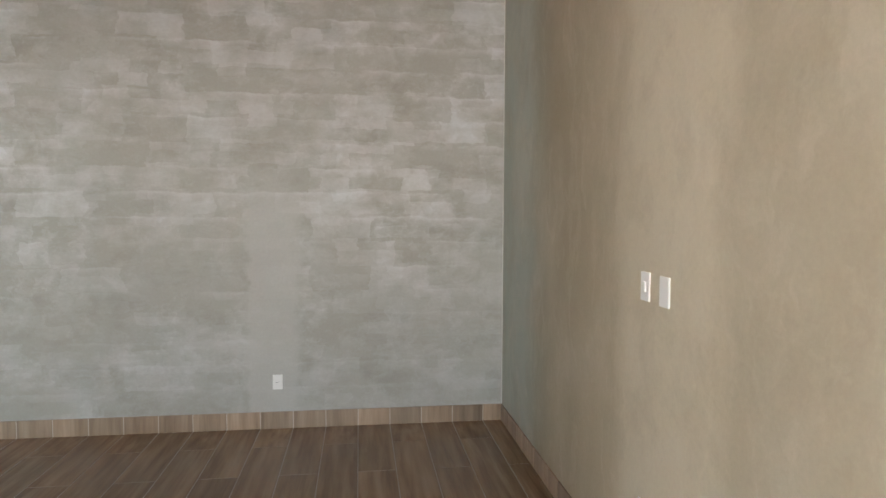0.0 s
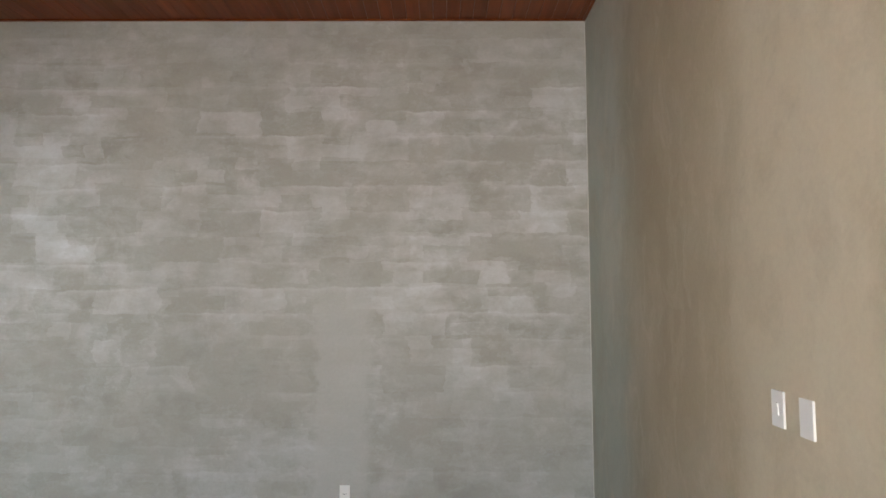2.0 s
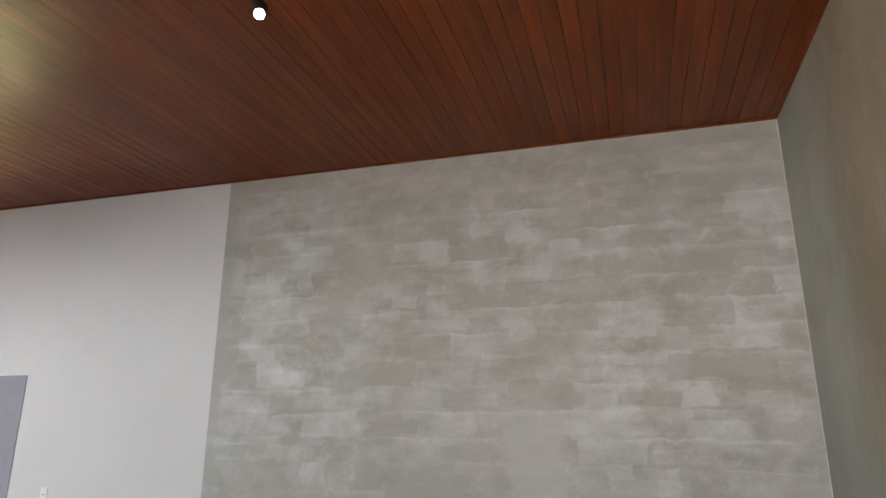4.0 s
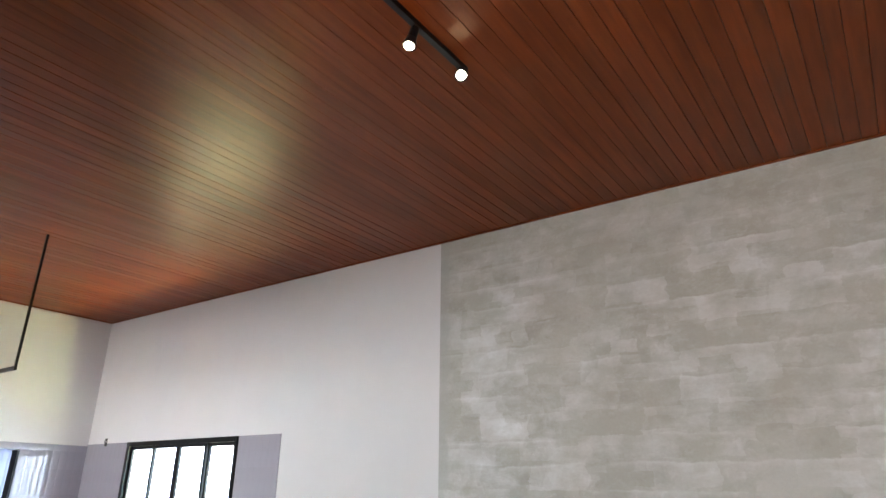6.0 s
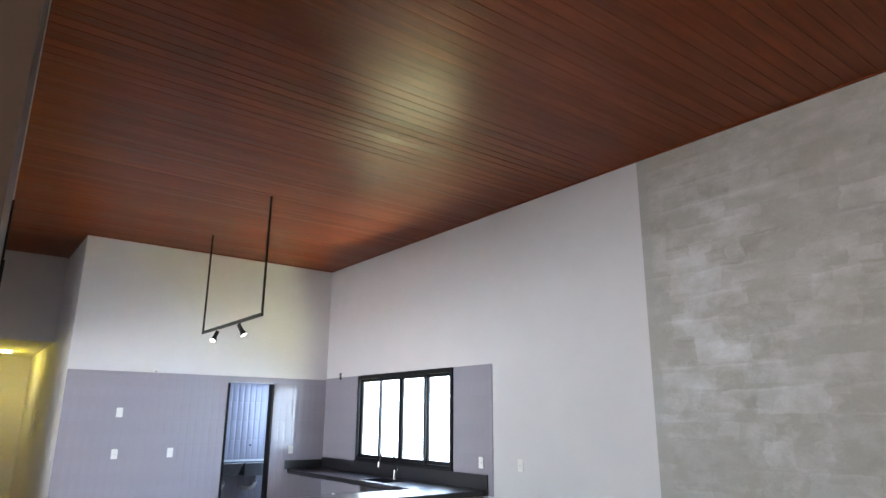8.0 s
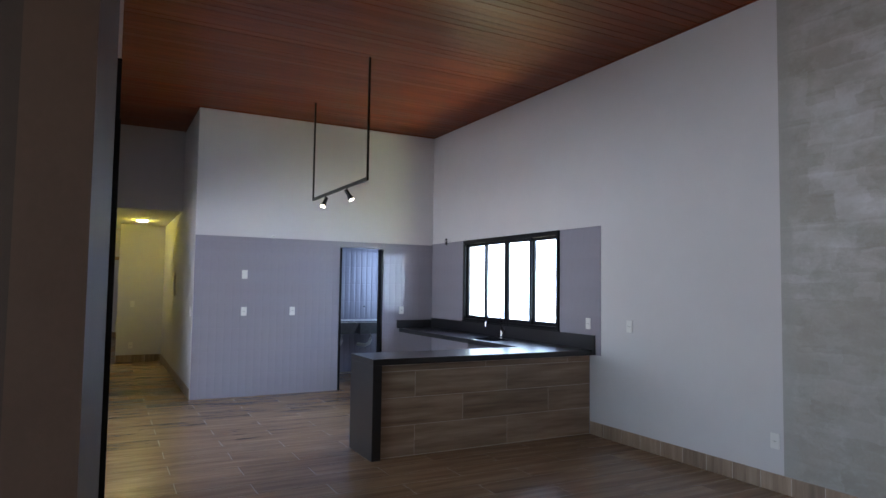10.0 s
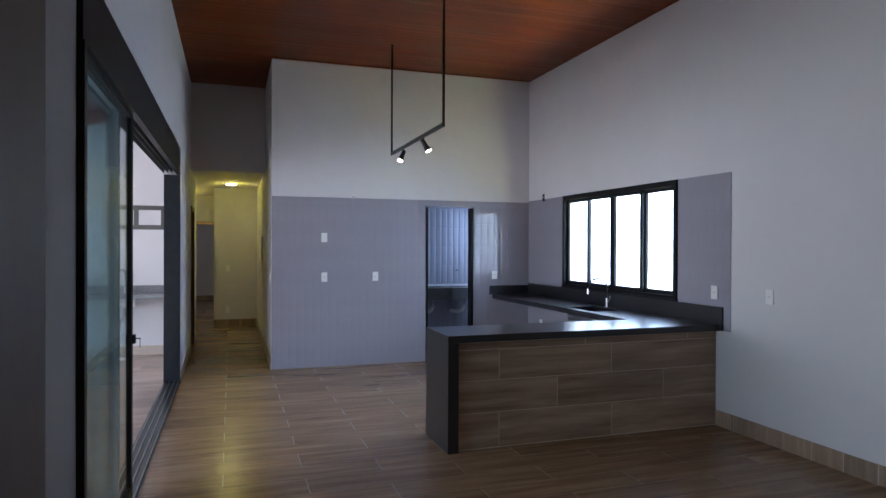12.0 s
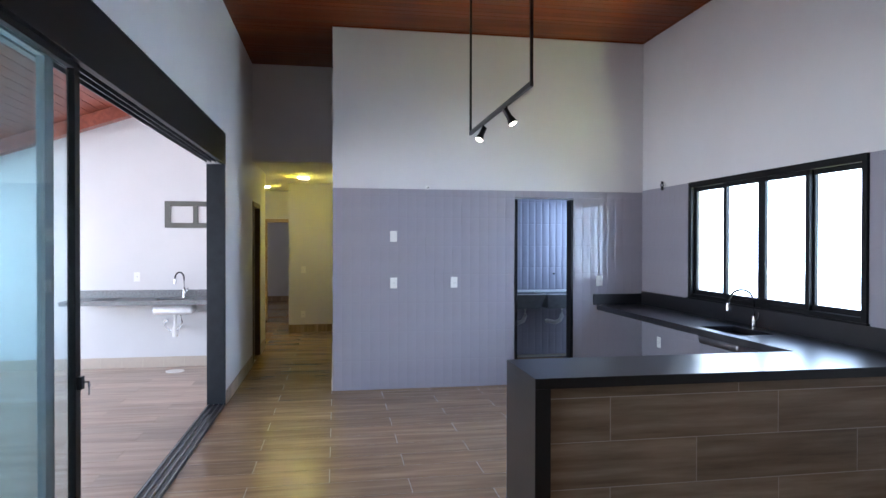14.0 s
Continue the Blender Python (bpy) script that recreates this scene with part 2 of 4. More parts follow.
WHITE = plain("white_wall_paint", (0.66, 0.645, 0.655), 0.75, vary=0.03, scale=1.2, grain=160, bumps=0.15)
WHITE_CEIL = plain("white_plaster", (0.78, 0.77, 0.74), 0.8, vary=0.02)
DARK_WALL = cement("dark_brown_burnt_cement", (0.034, 0.027, 0.022), (0.047, 0.038, 0.031), (0.068, 0.056, 0.046))
TAUPE = plain("taupe_wall_paint", (0.235, 0.218, 0.215), 0.75, vary=0.05, scale=1.5, grain=160, bumps=0.15)
BROWN_CEMENT = cement("brown_burnt_cement", (0.056, 0.038, 0.027), (0.078, 0.054, 0.039), (0.104, 0.077, 0.058))
CEMENT = block_cement("grey_burnt_cement", (0.285, 0.272, 0.235), (0.405, 0.392, 0.355), (0.62, 0.625, 0.635), 5.886, (8.37, 8.83, 1.95))
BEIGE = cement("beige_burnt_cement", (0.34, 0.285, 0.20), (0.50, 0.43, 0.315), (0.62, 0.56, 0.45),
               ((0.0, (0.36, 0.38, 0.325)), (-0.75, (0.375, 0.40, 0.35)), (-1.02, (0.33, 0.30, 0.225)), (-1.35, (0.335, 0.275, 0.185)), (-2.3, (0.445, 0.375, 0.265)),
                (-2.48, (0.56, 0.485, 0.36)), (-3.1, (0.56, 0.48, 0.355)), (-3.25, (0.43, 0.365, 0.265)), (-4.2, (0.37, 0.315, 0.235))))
FLOOR_TILE = wood("wood_look_porcelain", (0.165, 0.094, 0.047), (0.27, 0.167, 0.088), (0.385, 0.26, 0.15), 1, 0.25, grain=16, bands=0.4)
SKIRT_TILE = wood("wood_look_skirting", (0.18, 0.12, 0.076), (0.30, 0.212, 0.145), (0.43, 0.32, 0.228), 2, 0.35, grain=16, tones=(0.34, 0.68))
CLAD_TILE = wood("wood_look_cladding", (0.21, 0.14, 0.095), (0.36, 0.26, 0.18), (0.52, 0.395, 0.285), 1, 0.4, grain=16)
GROUT = plain("pale_grout", (0.37, 0.31, 0.24), 0.85, vary=0.12, scale=20)
CEIL_WOOD = wood("varnished_red_cedar", (0.118, 0.0185, 0.0040), (0.165, 0.0300, 0.0062), (0.215, 0.045, 0.010), 1, 0.37, "island", 22, 0.35, 0.0, (1.0, 0.72, 0.34), 0.32, (0.38, 0.62))
BLACK_STONE = plain("black_honed_granite", (0.014, 0.0135, 0.016), 0.29, vary=0.18, scale=40, grain=150, bumps=0.01, gloss=0.65)
ALU = plain("black_aluminium", (0.006, 0.006, 0.0068), 0.42, 0.0, 0.12, 10, 200, 0.04, 0.2)
ALU_GREY = plain("graphite_aluminium", (0.045, 0.054, 0.066), 0.3, 0.6, 0.1, 10, 200, 0.04)
PLASTIC = plain("white_plastic", (0.80, 0.79, 0.77), 0.45, vary=0.01)
STEEL = plain("brushed_steel", (0.62, 0.62, 0.63), 0.22, 1.0, 0.06, 30)
LILAC = plain("lilac_glazed_tile", (0.325, 0.31, 0.358), 0.06, vary=0.04, scale=3, grain=30, bumps=0.03)
LILAC_GROUT = plain("lilac_grout", (0.33, 0.315, 0.362), 0.3, vary=0.05)
DARK_WOOD = wood("dark_stained_wood", (0.045, 0.02, 0.012), (0.075, 0.036, 0.02), (0.11, 0.055, 0.03), 2, 0.4)
GLASS = glass("clear_glass", (0.95, 0.97, 0.98))
DOOR_GLASS = glass("pale_blue_green_glass", (0.89, 0.965, 0.98))
LAMP_ON = glow("lamp_face_lit", (1.0, 0.86, 0.62), 7.0)
DOWN_ON = glow("downlight_lit", (1.0, 0.96, 0.72), 6.0)
SKY_GLOW = glow("overexposed_daylight", (0.68, 0.82, 1.0), 2.4)
BULB_BLACK = plain("black_lamp_metal", (0.012, 0.012, 0.013), 0.35, 0.4, 0.1)


# ---------------------------------------------------------------- mesh helpers
def box(bm, x0, x1, y0, y1, z0, z1, bevel=0.0):
    r = bmesh.ops.create_cube(bm, size=1.0, matrix=Matrix.Translation(((x0 + x1) / 2, (y0 + y1) / 2, (z0 + z1) / 2)) @ Matrix.Diagonal((x1 - x0, y1 - y0, z1 - z0, 1)))
    if bevel:
        es = list({e for v in r["verts"] for e in v.link_edges})
        bmesh.ops.bevel(bm, geom=es, offset=bevel, segments=2, affect="EDGES", profile=0.7)
    return bm


def B(x0, x1, y0, y1, z0, z1, bevel=0.0):
    return box(bmesh.new(), x0, x1, y0, y1, z0, z1, bevel)


def tube(bm, a, b, r, seg=14, r2=None):
    a, b = Vector(a), Vector(b)
    d = b - a
    m = Matrix.Translation((a + b) / 2) @ d.to_track_quat("Z", "Y").to_matrix().to_4x4()
    bmesh.ops.create_cone(bm, cap_ends=True, segments=seg, radius1=r, radius2=r if r2 is None else r2, depth=d.length, matrix=m)
    return bm


def pipe(bm, pts, r, seg=10):
    """A bent round tube through the points."""
    pts = [Vector(p) for p in pts]
    rings = []
    for i, p in enumerate(pts):
        d = (pts[min(i + 1, len(pts) - 1)] - pts[max(i - 1, 0)]).normalized()
        q = d.to_track_quat("Z", "Y")
        rings.append([bm.verts.new(p + q @ Vector((r * math.cos(2 * math.pi * k / seg), r * math.sin(2 * math.pi * k / seg), 0))) for k in range(seg)])
    for a, b in zip(rings, rings[1:]):
        for k in range(seg):
            bm.faces.new((a[k], a[(k + 1) % seg], b[(k + 1) % seg], b[k]))
    bm.faces.new(rings[0][::-1])
    bm.faces.new(rings[-1])
    return bm


def smooth_by_angle(me):
    for p in me.polygons:
        p.use_smooth = True
    me.set_sharp_from_angle(angle=radians(50))


def mesh_of(name, bm, material, smooth=False):
    bmesh.ops.recalc_face_normals(bm, faces=bm.faces)
    me = bpy.data.meshes.new(name)
    bm.to_mesh(me)
    bm.free()
    me.materials.append(material)
    if smooth:
        smooth_by_angle(me)
    return me


def part(name, bm, material, parent, label="", smooth=False):
    ob = new(name, mesh_of(name, bm, material, smooth))
    ob.parent = parent
    if label:
        tagged(ob, label)
    return ob


def thing(name, at, label, category, group="", kind=""):
    ob = new(name)
    ob.location = at
    ob.empty_display_size = 0.1
    return tagged(ob, label, category, group, kind)


def structure(name, bm, material, label, category):
    return tagged(new(name, mesh_of(name, bm, material)), label, category, kind="structure")


# ---------------------------------------------------------------- plan, in metres
CEIL = 3.895
EAST = 10.42
CHANGE = 5.886          # where the cement finish begins
SOUTH = -4.57           # face of the sliding door and its wall
RETURN_X = 7.2          # the south wall turns here
HALL_Y0, HALL_Y1 = -4.57, -3.54
SOFFIT_X, HALL_Z = -1.64, 2.64

# north wall
bm = bmesh.new()
for a in ((-0.15, 1.016, 0, 0.18, 0, CEIL), (3.196, CHANGE, 0, 0.18, 0, CEIL), (1.016, 3.196, 0, 0.18, 0, 1.05), (1.016, 3.196, 0, 0.18, 2.19, CEIL)):
    box(bm, *a)
structure("wall_north", bm, WHITE, "matt white painted wall with a wide kitchen window", "wall")
structure("wall_north_cement", B(CHANGE, EAST, 0, 0.18, 0, CEIL), CEMENT, "grey burnt-cement accent wall with cloudy trowel streaks", "wall")
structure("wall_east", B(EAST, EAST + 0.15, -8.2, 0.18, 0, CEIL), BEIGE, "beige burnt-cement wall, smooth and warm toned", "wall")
# south wall, its return, and the unseen end of the living room
bm = B(0.0 - 1.64, 0.407, SOUTH - 0.17, SOUTH, 0, CEIL)
box(bm, 0.407, 5.46, SOUTH - 0.17, SOUTH, 2.65, CEIL)
structure("wall_south", bm, WHITE, "white painted wall round the wide sliding door", "wall")
structure("wall_south_strip", B(5.46, CHANGE, SOUTH - 0.19, SOUTH - 0.02, 0, CEIL), TAUPE, "taupe painted wall strip beside the sliding door", "wall")
bm = B(CHANGE, RETURN_X, SOUTH - 0.235, SOUTH - 0.02, 0, CEIL)
for v in bm.verts:
    if v.co.x > 6.5 and v.co.y > SOUTH - 0.1:
        v.co.y = SOUTH - 0.075
structure("wall_south_cement", bm, BROWN_CEMENT, "brown burnt-cement wall beside the sliding door", "wall")
# the gap in the return is unseen, added to let the fill lamp through
bm = B(RETURN_X - 0.16, RETURN_X, -5.25, SOUTH - 0.235, 0, CEIL)
box(bm, RETURN_X - 0.16, RETURN_X, -8.2, -7.75, 0, CEIL)
box(bm, RETURN_X - 0.16, RETURN_X, -7.75, -5.25, 2.5, CEIL)
structure("wall_return", bm, DARK_WALL, "dark brown burnt-cement wall with an unseen opening added for light", "wall")
bm = B(RETURN_X - 0.16, 7.5, -8.35, -8.2, 0, CEIL)
box(bm, 10.1, EAST, -8.35, -8.2, 0, CEIL)
box(bm, 7.5, 10.1, -8.35, -8.2, 2.6, CEIL)
structure("wall_entrance", bm, WHITE, "plain white wall with the wide front opening", "wall")
# back wall, hall
bm = bmesh.new()
for a in ((-0.15, 0, HALL_Y1, -1.532, 0, CEIL), (-0.15, 0, -0.848, 0, 0, CEIL), (-0.15, 0, -1.532, -0.848, 2.09, CEIL), (-4.84, -0.15, HALL_Y1, HALL_Y1 + 0.15, 0, CEIL)):
    box(bm, *a)
structure("wall_back", bm, WHITE, "white wall above the kitchen tiles, turning into the hall", "wall")
structure("wall_soffit", B(SOFFIT_X - 0.15, SOFFIT_X, SOUTH, HALL_Y1, HALL_Z, CEIL), WHITE, "white wall over the low hall entrance", "wall")
bm = B(-11, SOFFIT_X - 0.15, HALL_Y0 - 0.15, HALL_Y1, HALL_Z, HALL_Z + 0.1)
box(bm, -11, -2.0, -7.0, HALL_Y0 - 0.15, HALL_Z, HALL_Z + 0.1)
structure("hall_ceiling", bm, WHITE_CEIL, "low white plaster ceiling of the hall", "ceiling")
structure("wall_hall_end", B(-4.84, -4.69, -4.33, HALL_Y1, 0, HALL_Z), WHITE, "pale wall at the end of the hall", "wall")
bm = bmesh.new()
for a in ((-2.42, -1.64, HALL_Y0 - 0.15, HALL_Y0, 2.12, HALL_Z), (-3.0, -2.42, HALL_Y0 - 0.15, HALL_Y0, 0, HALL_Z), (-3.15, -3.0, -6.6, HALL_Y0, 0, HALL_Z)):
    box(bm, *a)
structure("wall_hall_side", bm, WHITE, "pale hall side wall with a doorway", "wall")
bm = B(-6.65, -6.5, -7.0, -4.95, 0, HALL_Z)
box(bm, -6.65, -6.5, -4.95, HALL_Y1, 2.07, HALL_Z)
box(bm, -6.65, -6.5, -4.05, HALL_Y1, 0, 2.07)
structure("wall_hall_far", bm, WHITE, "pale far wall with a bedroom doorway", "wall")
bm = B(-11.1, -11.0, -7.0, HALL_Y1 + 0.5, 0, HALL_Z)
box(bm, -11, -3.15, -7.1, -7.0, 0, HALL_Z)
box(bm, -11, -4.84, HALL_Y1, HALL_Y1 + 0.15, 0, HALL_Z)
structure("wall_bedroom", bm, WHITE, "plain grey-white bedroom wall", "wall")
# laundry behind the kitchen
bm = bmesh.new()
for a in ((-2.0, -1.85, HALL_Y1 + 0.15, 0.18, 0, 2.8), (-1.85, -0.15, HALL_Y1 + 0.15, HALL_Y1 + 0.2, 0, 2.8), (-1.85, -0.15, 0, 0.18, 2.3, 2.8), (-1.85, -0.15, 0, 0.18, 0, 0.12), (-1.85, -1.62, 0, 0.18, 0.12, 2.3), (-0.78, -0.15, 0, 0.18, 0.12, 2.3)):
    box(bm, *a)
structure("wall_laundry", bm, WHITE, "white laundry walls with an unseen tall opening added for light", "wall")
structure("laundry_ceiling", B(-1.85, -0.15, HALL_Y1 + 0.2, 0.0, 2.7, 2.8), WHITE_CEIL, "plain white laundry ceiling", "ceiling")
# ceiling boards, one mesh
bm = bmesh.new()
x = -1.64
while x < EAST:
    w = min(0.1, EAST - x)
    y0 = SOUTH if x < RETURN_X - 0.16 else -8.2
    n = len(bm.verts)
    box(bm, x + 0.0008, x + w - 0.0008, y0, 0, CEIL, CEIL + 0.012)
    bm.verts.ensure_lookup_table()
    tip = random.uniform(-0.0011, 0.0011)
    for v in bm.verts[n:]:
        if v.co.z < CEIL + 0.006:
            v.co.z += tip * (1 if v.co.x > x + 0.05 else -1) + random.uniform(-0.0003, 0.0003)
            v.co.x += 0.0012 if v.co.x < x + 0.05 else -0.0012
    x += 0.1
structure("ceiling", bm, CEIL_WOOD, "varnished reddish-brown tongue-and-groove wooden board ceiling", "ceiling")
structure("ceiling_backing", B(-1.9, EAST + 0.15, -8.3, 0.9, CEIL + 0.012, CEIL + 0.10), DARK_WOOD, "dark boarding behind the ceiling grooves", "ceiling")
structure("veranda_slab", B(-1.843, RETURN_X - 0.16, -9.6, SOUTH - 0.172, -0.2, -0.0315), GROUT, "veranda floor slab with pale joints", "floor")
bm = B(-11.1, EAST, SOUTH - 0.17, 0.0, -0.2, -0.0012)
box(bm, RETURN_X - 0.15, EAST, -8.35, SOUTH - 0.17, -0.2, -0.0012)
box(bm, -11.1, -1.9, -7.0, SOUTH - 0.17, -0.2, -0.0012)
structure("floor", bm, GROUT, "floor of wood-look porcelain planks with pale joints", "floor")
bm = bmesh.new()
for a in ((0.0, EAST, -0.022, 0.0), (0.0, 0.022, HALL_Y1, -0.022), (EAST - 0.022, EAST, -8.2, -0.022), (SOFFIT_X, 0.0, HALL_Y1 - 0.022, HALL_Y1)):
    box(bm, *a, CEIL - 0.012, CEIL - 0.001, 0.003)
structure("ceiling_trim", bm, CEIL_WOOD, "thin varnished wooden moulding round the ceiling edge", "trim")
structure("corner_bead", B(EAST - 0.007, EAST - 0.0005, -0.007, -0.0005, 0.134, CEIL - 0.023, 0.003), plain("pale_cement_bead", (0.62, 0.61, 0.57), 0.7, vary=0.12, scale=9), "thin pale plaster bead in the wall corner", "trim")
# ---- outside
structure("ground", B(-300, 300, -300, 300, -0.5, -0.21), plain("pale_earth", (0.46, 0.41, 0.34), 0.9, vary=0.2, scale=1.5), "pale earth ground outside", "ground")
structure("wall_veranda", B(-2.0, -1.843, -9.0, SOUTH - 0.17, -0.04, 4.0), WHITE, "white veranda wall over a counter", "wall")
structure("backdrop", B(-12, 40, 3.2, 3.25, -0.2, 4), SKY_GLOW, "overexposed daylight outside the kitchen window", "backdrop")
# unseen emitters: far slab for the ceiling's gloss, near strip for its gold patch
structure("lawn_glow_slab", B(-3, 9, 0.95, 3.2, -0.2, -0.1), glow("lawn_glow", (1.0, 0.93, 0.46), 0.36), "unseen glowing slab standing in for sunlit lawn outside the kitchen window", "backdrop")
structure("ground_glow_strip", B(0.3, 4.2, 0.4, 0.95, -0.2, -0.1), glow("ground_strip_glow", (0.93, 1.0, 0.46), 13.0), "unseen glowing strip added under the kitchen window to light the ceiling", "backdrop")

# ---------------------------------------------------------------- kitchen window
def window_sash(parent, x0, x1, z0, z1, y, s=0.035):
    bm = bmesh.new()
    for a in ((x0, x0 + s, z0, z1), (x1 - s, x1, z0, z1), (x0 + s, x1 - s, z0, z0 + s), (x0 + s, x1 - s, z1 - s, z1)):
        box(bm, a[0], a[1], y - 0.014, y + 0.014, a[2], a[3], 0.002)
    sash = part("sash", bm, ALU, parent)
    pane = part("pane", B(x0 + s - 0.004, x1 - s + 0.004, y - 0.003, y + 0.003, z0 + s - 0.004, z1 - s + 0.004), GLASS, sash, "clear glass pane")
    pane.visible_shadow = False


win = thing("window_1", (2.106, 0.09, 1.05), "black aluminium four-pane sliding window over the kitchen counter", "window", kind="structure")


def local(ob):
    """Moves the meshes under a thing so that their places, given in the room, stay true."""
    for c in ob.children:
        c.data.transform(Matrix.Translation(-ob.location))
        for d in c.children:
            d.data.transform(Matrix.Translation(-ob.location))
    return ob


bm = bmesh.new()
for a in ((1.016, 1.07, 1.05, 2.19), (3.152, 3.196, 1.05, 2.19), (1.07, 3.152, 1.05, 1.085), (1.07, 3.152, 2.135, 2.19)):
    box(bm, a[0], a[1], -0.028, 0.06, a[2], a[3], 0.003)
part("window_frame", bm, ALU, win)
part("window_sill", B(1.0, 3.21, -0.035, 0.06, 1.036, 1.05, 0.002), ALU, win)
for a, b, y in ((1.065, 1.60, 0.024), (1.595, 2.125, -0.008), (2.1255, 2.67, -0.008), (2.645, 3.165, 0.024)):
    window_sash(win, a, b, 1.083, 2.14, y, 0.045)
local(win)

# ---------------------------------------------------------------- worktop, peninsula
top = thing("worktop", (3.47, -1.2, 0.88), "black honed granite L-shaped kitchen worktop with a waterfall end", "worktop")
SX0, SX1, SY0, SY1 = 1.95, 2.48, -0.47, -0.16     # sink cut-out
bm = bmesh.new()
rings = [[[bm.verts.new((x, y, z)) for x, y in ((x0, y0), (x1, y0), (x1, y1), (x0, y1))] for x0, x1, y0, y1 in ((0.002, 3.19, -0.56, -0.002), (SX0, SX1, SY0, SY1))] for z in (0.825, 0.88)]
for i in range(4):
    j = (i + 1) % 4
    for (outer, inner) in rings:
        bm.faces.new((outer[i], outer[j], inner[j], inner[i]))
    for k in (0, 1):
        bm.faces.new((rings[0][k][i], rings[0][k][j], rings[1][k][j], rings[1][k][i]))
part("counter_slab", bm, BLACK_STONE, top)
part("bar_slab", B(3.19, 3.75, -2.49, -0.002, 0.825, 0.8805, 0.002), BLACK_STONE, top)
part("waterfall_end", B(3.191, 3.7495, -2.4895, -2.405, 0.0, 0.8245, 0.002), BLACK_STONE, top)
part("backsplash", B(0.022, 3.795, -0.022, -0.012, 0.8805, 1.035, 0.001), BLACK_STONE, top)
part("side_backsplash", B(0.012, 0.022, -0.608, -0.022, 0.8805, 1.005, 0.001), BLACK_STONE, top)
part("edge_strip", B(3.75, 3.795, -0.6 + 0.578, -0.002, 0.83, 0.8805, 0.001), BLACK_STONE, top)
local(top)

pen = thing("peninsula_base", (3.6, -1.2, 0.0), "peninsula wall clad in brown wood-look porcelain planks", "counter")
part("core", B(3.45, 3.699, -2.403, -0.002, 0.0, 0.8235), plain("light_cladding_grout", (0.66, 0.57, 0.47), 0.8, vary=0.08, scale=20), pen)
rows_z = ((0.006, 0.273), (0.277, 0.521), (0.525, 0.758), (0.762, 0.815))
cuts = ((-2.403, -2.055, -1.05, -0.002), (-2.403, -1.552, -0.548, -0.002), (-2.403, -2.055, -1.055, -0.002), (-2.403, -1.30, -0.30, -0.002))
for (z0, z1), cut in zip(rows_z, cuts):
    for a, b in zip(cut, cut[1:]):
        ob = new("plank", mesh_of("plank", B(-0.003, 0.003, -(b - a) / 2 + 0.0026, (b - a) / 2 - 0.0026, -(z1 - z0) / 2 + 0.0006, (z1 - z0) / 2 - 0.0006, bevel=0.0006), CLAD_TILE))
        ob.parent = pen
        ob.location = Vector((3.6975, (a + b) / 2, (z0 + z1) / 2)) - pen.location
for c in pen.children:
    if c.name.startswith("core"):
        c.data.transform(Matrix.Translation(-pen.location))


# ---------------------------------------------------------------- sinks, taps
def basin(x0, x1, y0, y1, z, depth, name, label, metal=STEEL):
    sk = thing(name, ((x0 + x1) / 2, (y0 + y1) / 2, z), label, "sink")
    bm = bmesh.new()
    t = 0.012
    r = bmesh.ops.create_cube(bm, size=1.0, matrix=Matrix.Translation(((x0 + x1) / 2, (y0 + y1) / 2, z - depth / 2)) @ Matrix.Diagonal((x1 - x0 + 2 * t, y1 - y0 + 2 * t, depth, 1)))
    topf = [f for f in bm.faces if f.normal.z > 0.9]
    bmesh.ops.delete(bm, geom=topf, context="FACES")
    es = [e for e in bm.edges if not e.is_boundary]
    bmesh.ops.bevel(bm, geom=es, offset=0.038, segments=4, affect="EDGES", profile=0.6)
    bowl = part("bowl", bm, metal, sk, smooth=True)
    sol = bowl.modifiers.new("thickness", "SOLIDIFY")
    sol.thickness, sol.offset = 0.004, -1
    part("drain", tube(bmesh.new(), ((x0 + x1) / 2, (y0 + y1) / 2, z - depth + 0.005), ((x0 + x1) / 2, (y0 + y1) / 2, z - depth + 0.012), 0.045, 20), STEEL, sk, "steel drain strainer", True)
    local(sk)
    return sk


basin(SX0, SX1, SY0, SY1, 0.824, 0.085, "kitchen_sink", "stainless steel undermount sink in the black worktop", plain("dark_satin_steel", (0.30, 0.30, 0.32), 0.3, 1.0, 0.08, 20))


def gooseneck(at, reach, height, drop, name, label, turn=0.0, lever=1.0):
    """A tap: chrome foot and body, arched spout towards -y before turning, spray tip, lever."""
    tp = thing(name, at, label, "tap")
    part("foot", tube(bmesh.new(), (0, 0, 0), (0, 0, 0.012), 0.027, 20), STEEL, tp, smooth=True)
    part("body", tube(bmesh.new(), (0, 0, 0.012), (0, 0, 0.10), 0.019, 18), STEEL, tp, "chrome tap body", True)
    r = reach / 2
    pts = [(0, 0, 0.10), (0, 0, height - r)]
    pts += [(0, -r + r * math.cos(a), height - r + r * math.sin(a)) for a in [math.pi * k / 10 for k in range(1, 10)]]
    pts += [(0, -reach, height - r), (0, -reach, height - drop)]
    part("spout", pipe(bmesh.new(), pts, 0.0095), BULB_BLACK, tp, "black flexible arched spout", True)
    part("spray_tip", tube(bmesh.new(), (0, -reach, height - drop + 0.01), (0, -reach, height - drop - 0.05), 0.014, 14, 0.016), STEEL, tp, "chrome spray tip", True)
    lv = pipe(bmesh.new(), [(0.0, 0.0, 0.06), (0.03 * lever, 0, 0.065), (0.055 * lever, 0.0, 0.085), (0.06 * lever, 0.0, 0.13)], 0.007)
    part("lever", lv, STEEL, tp, "chrome lever", True)
    tp.rotation_euler = (0, 0, radians(turn))
    return tp


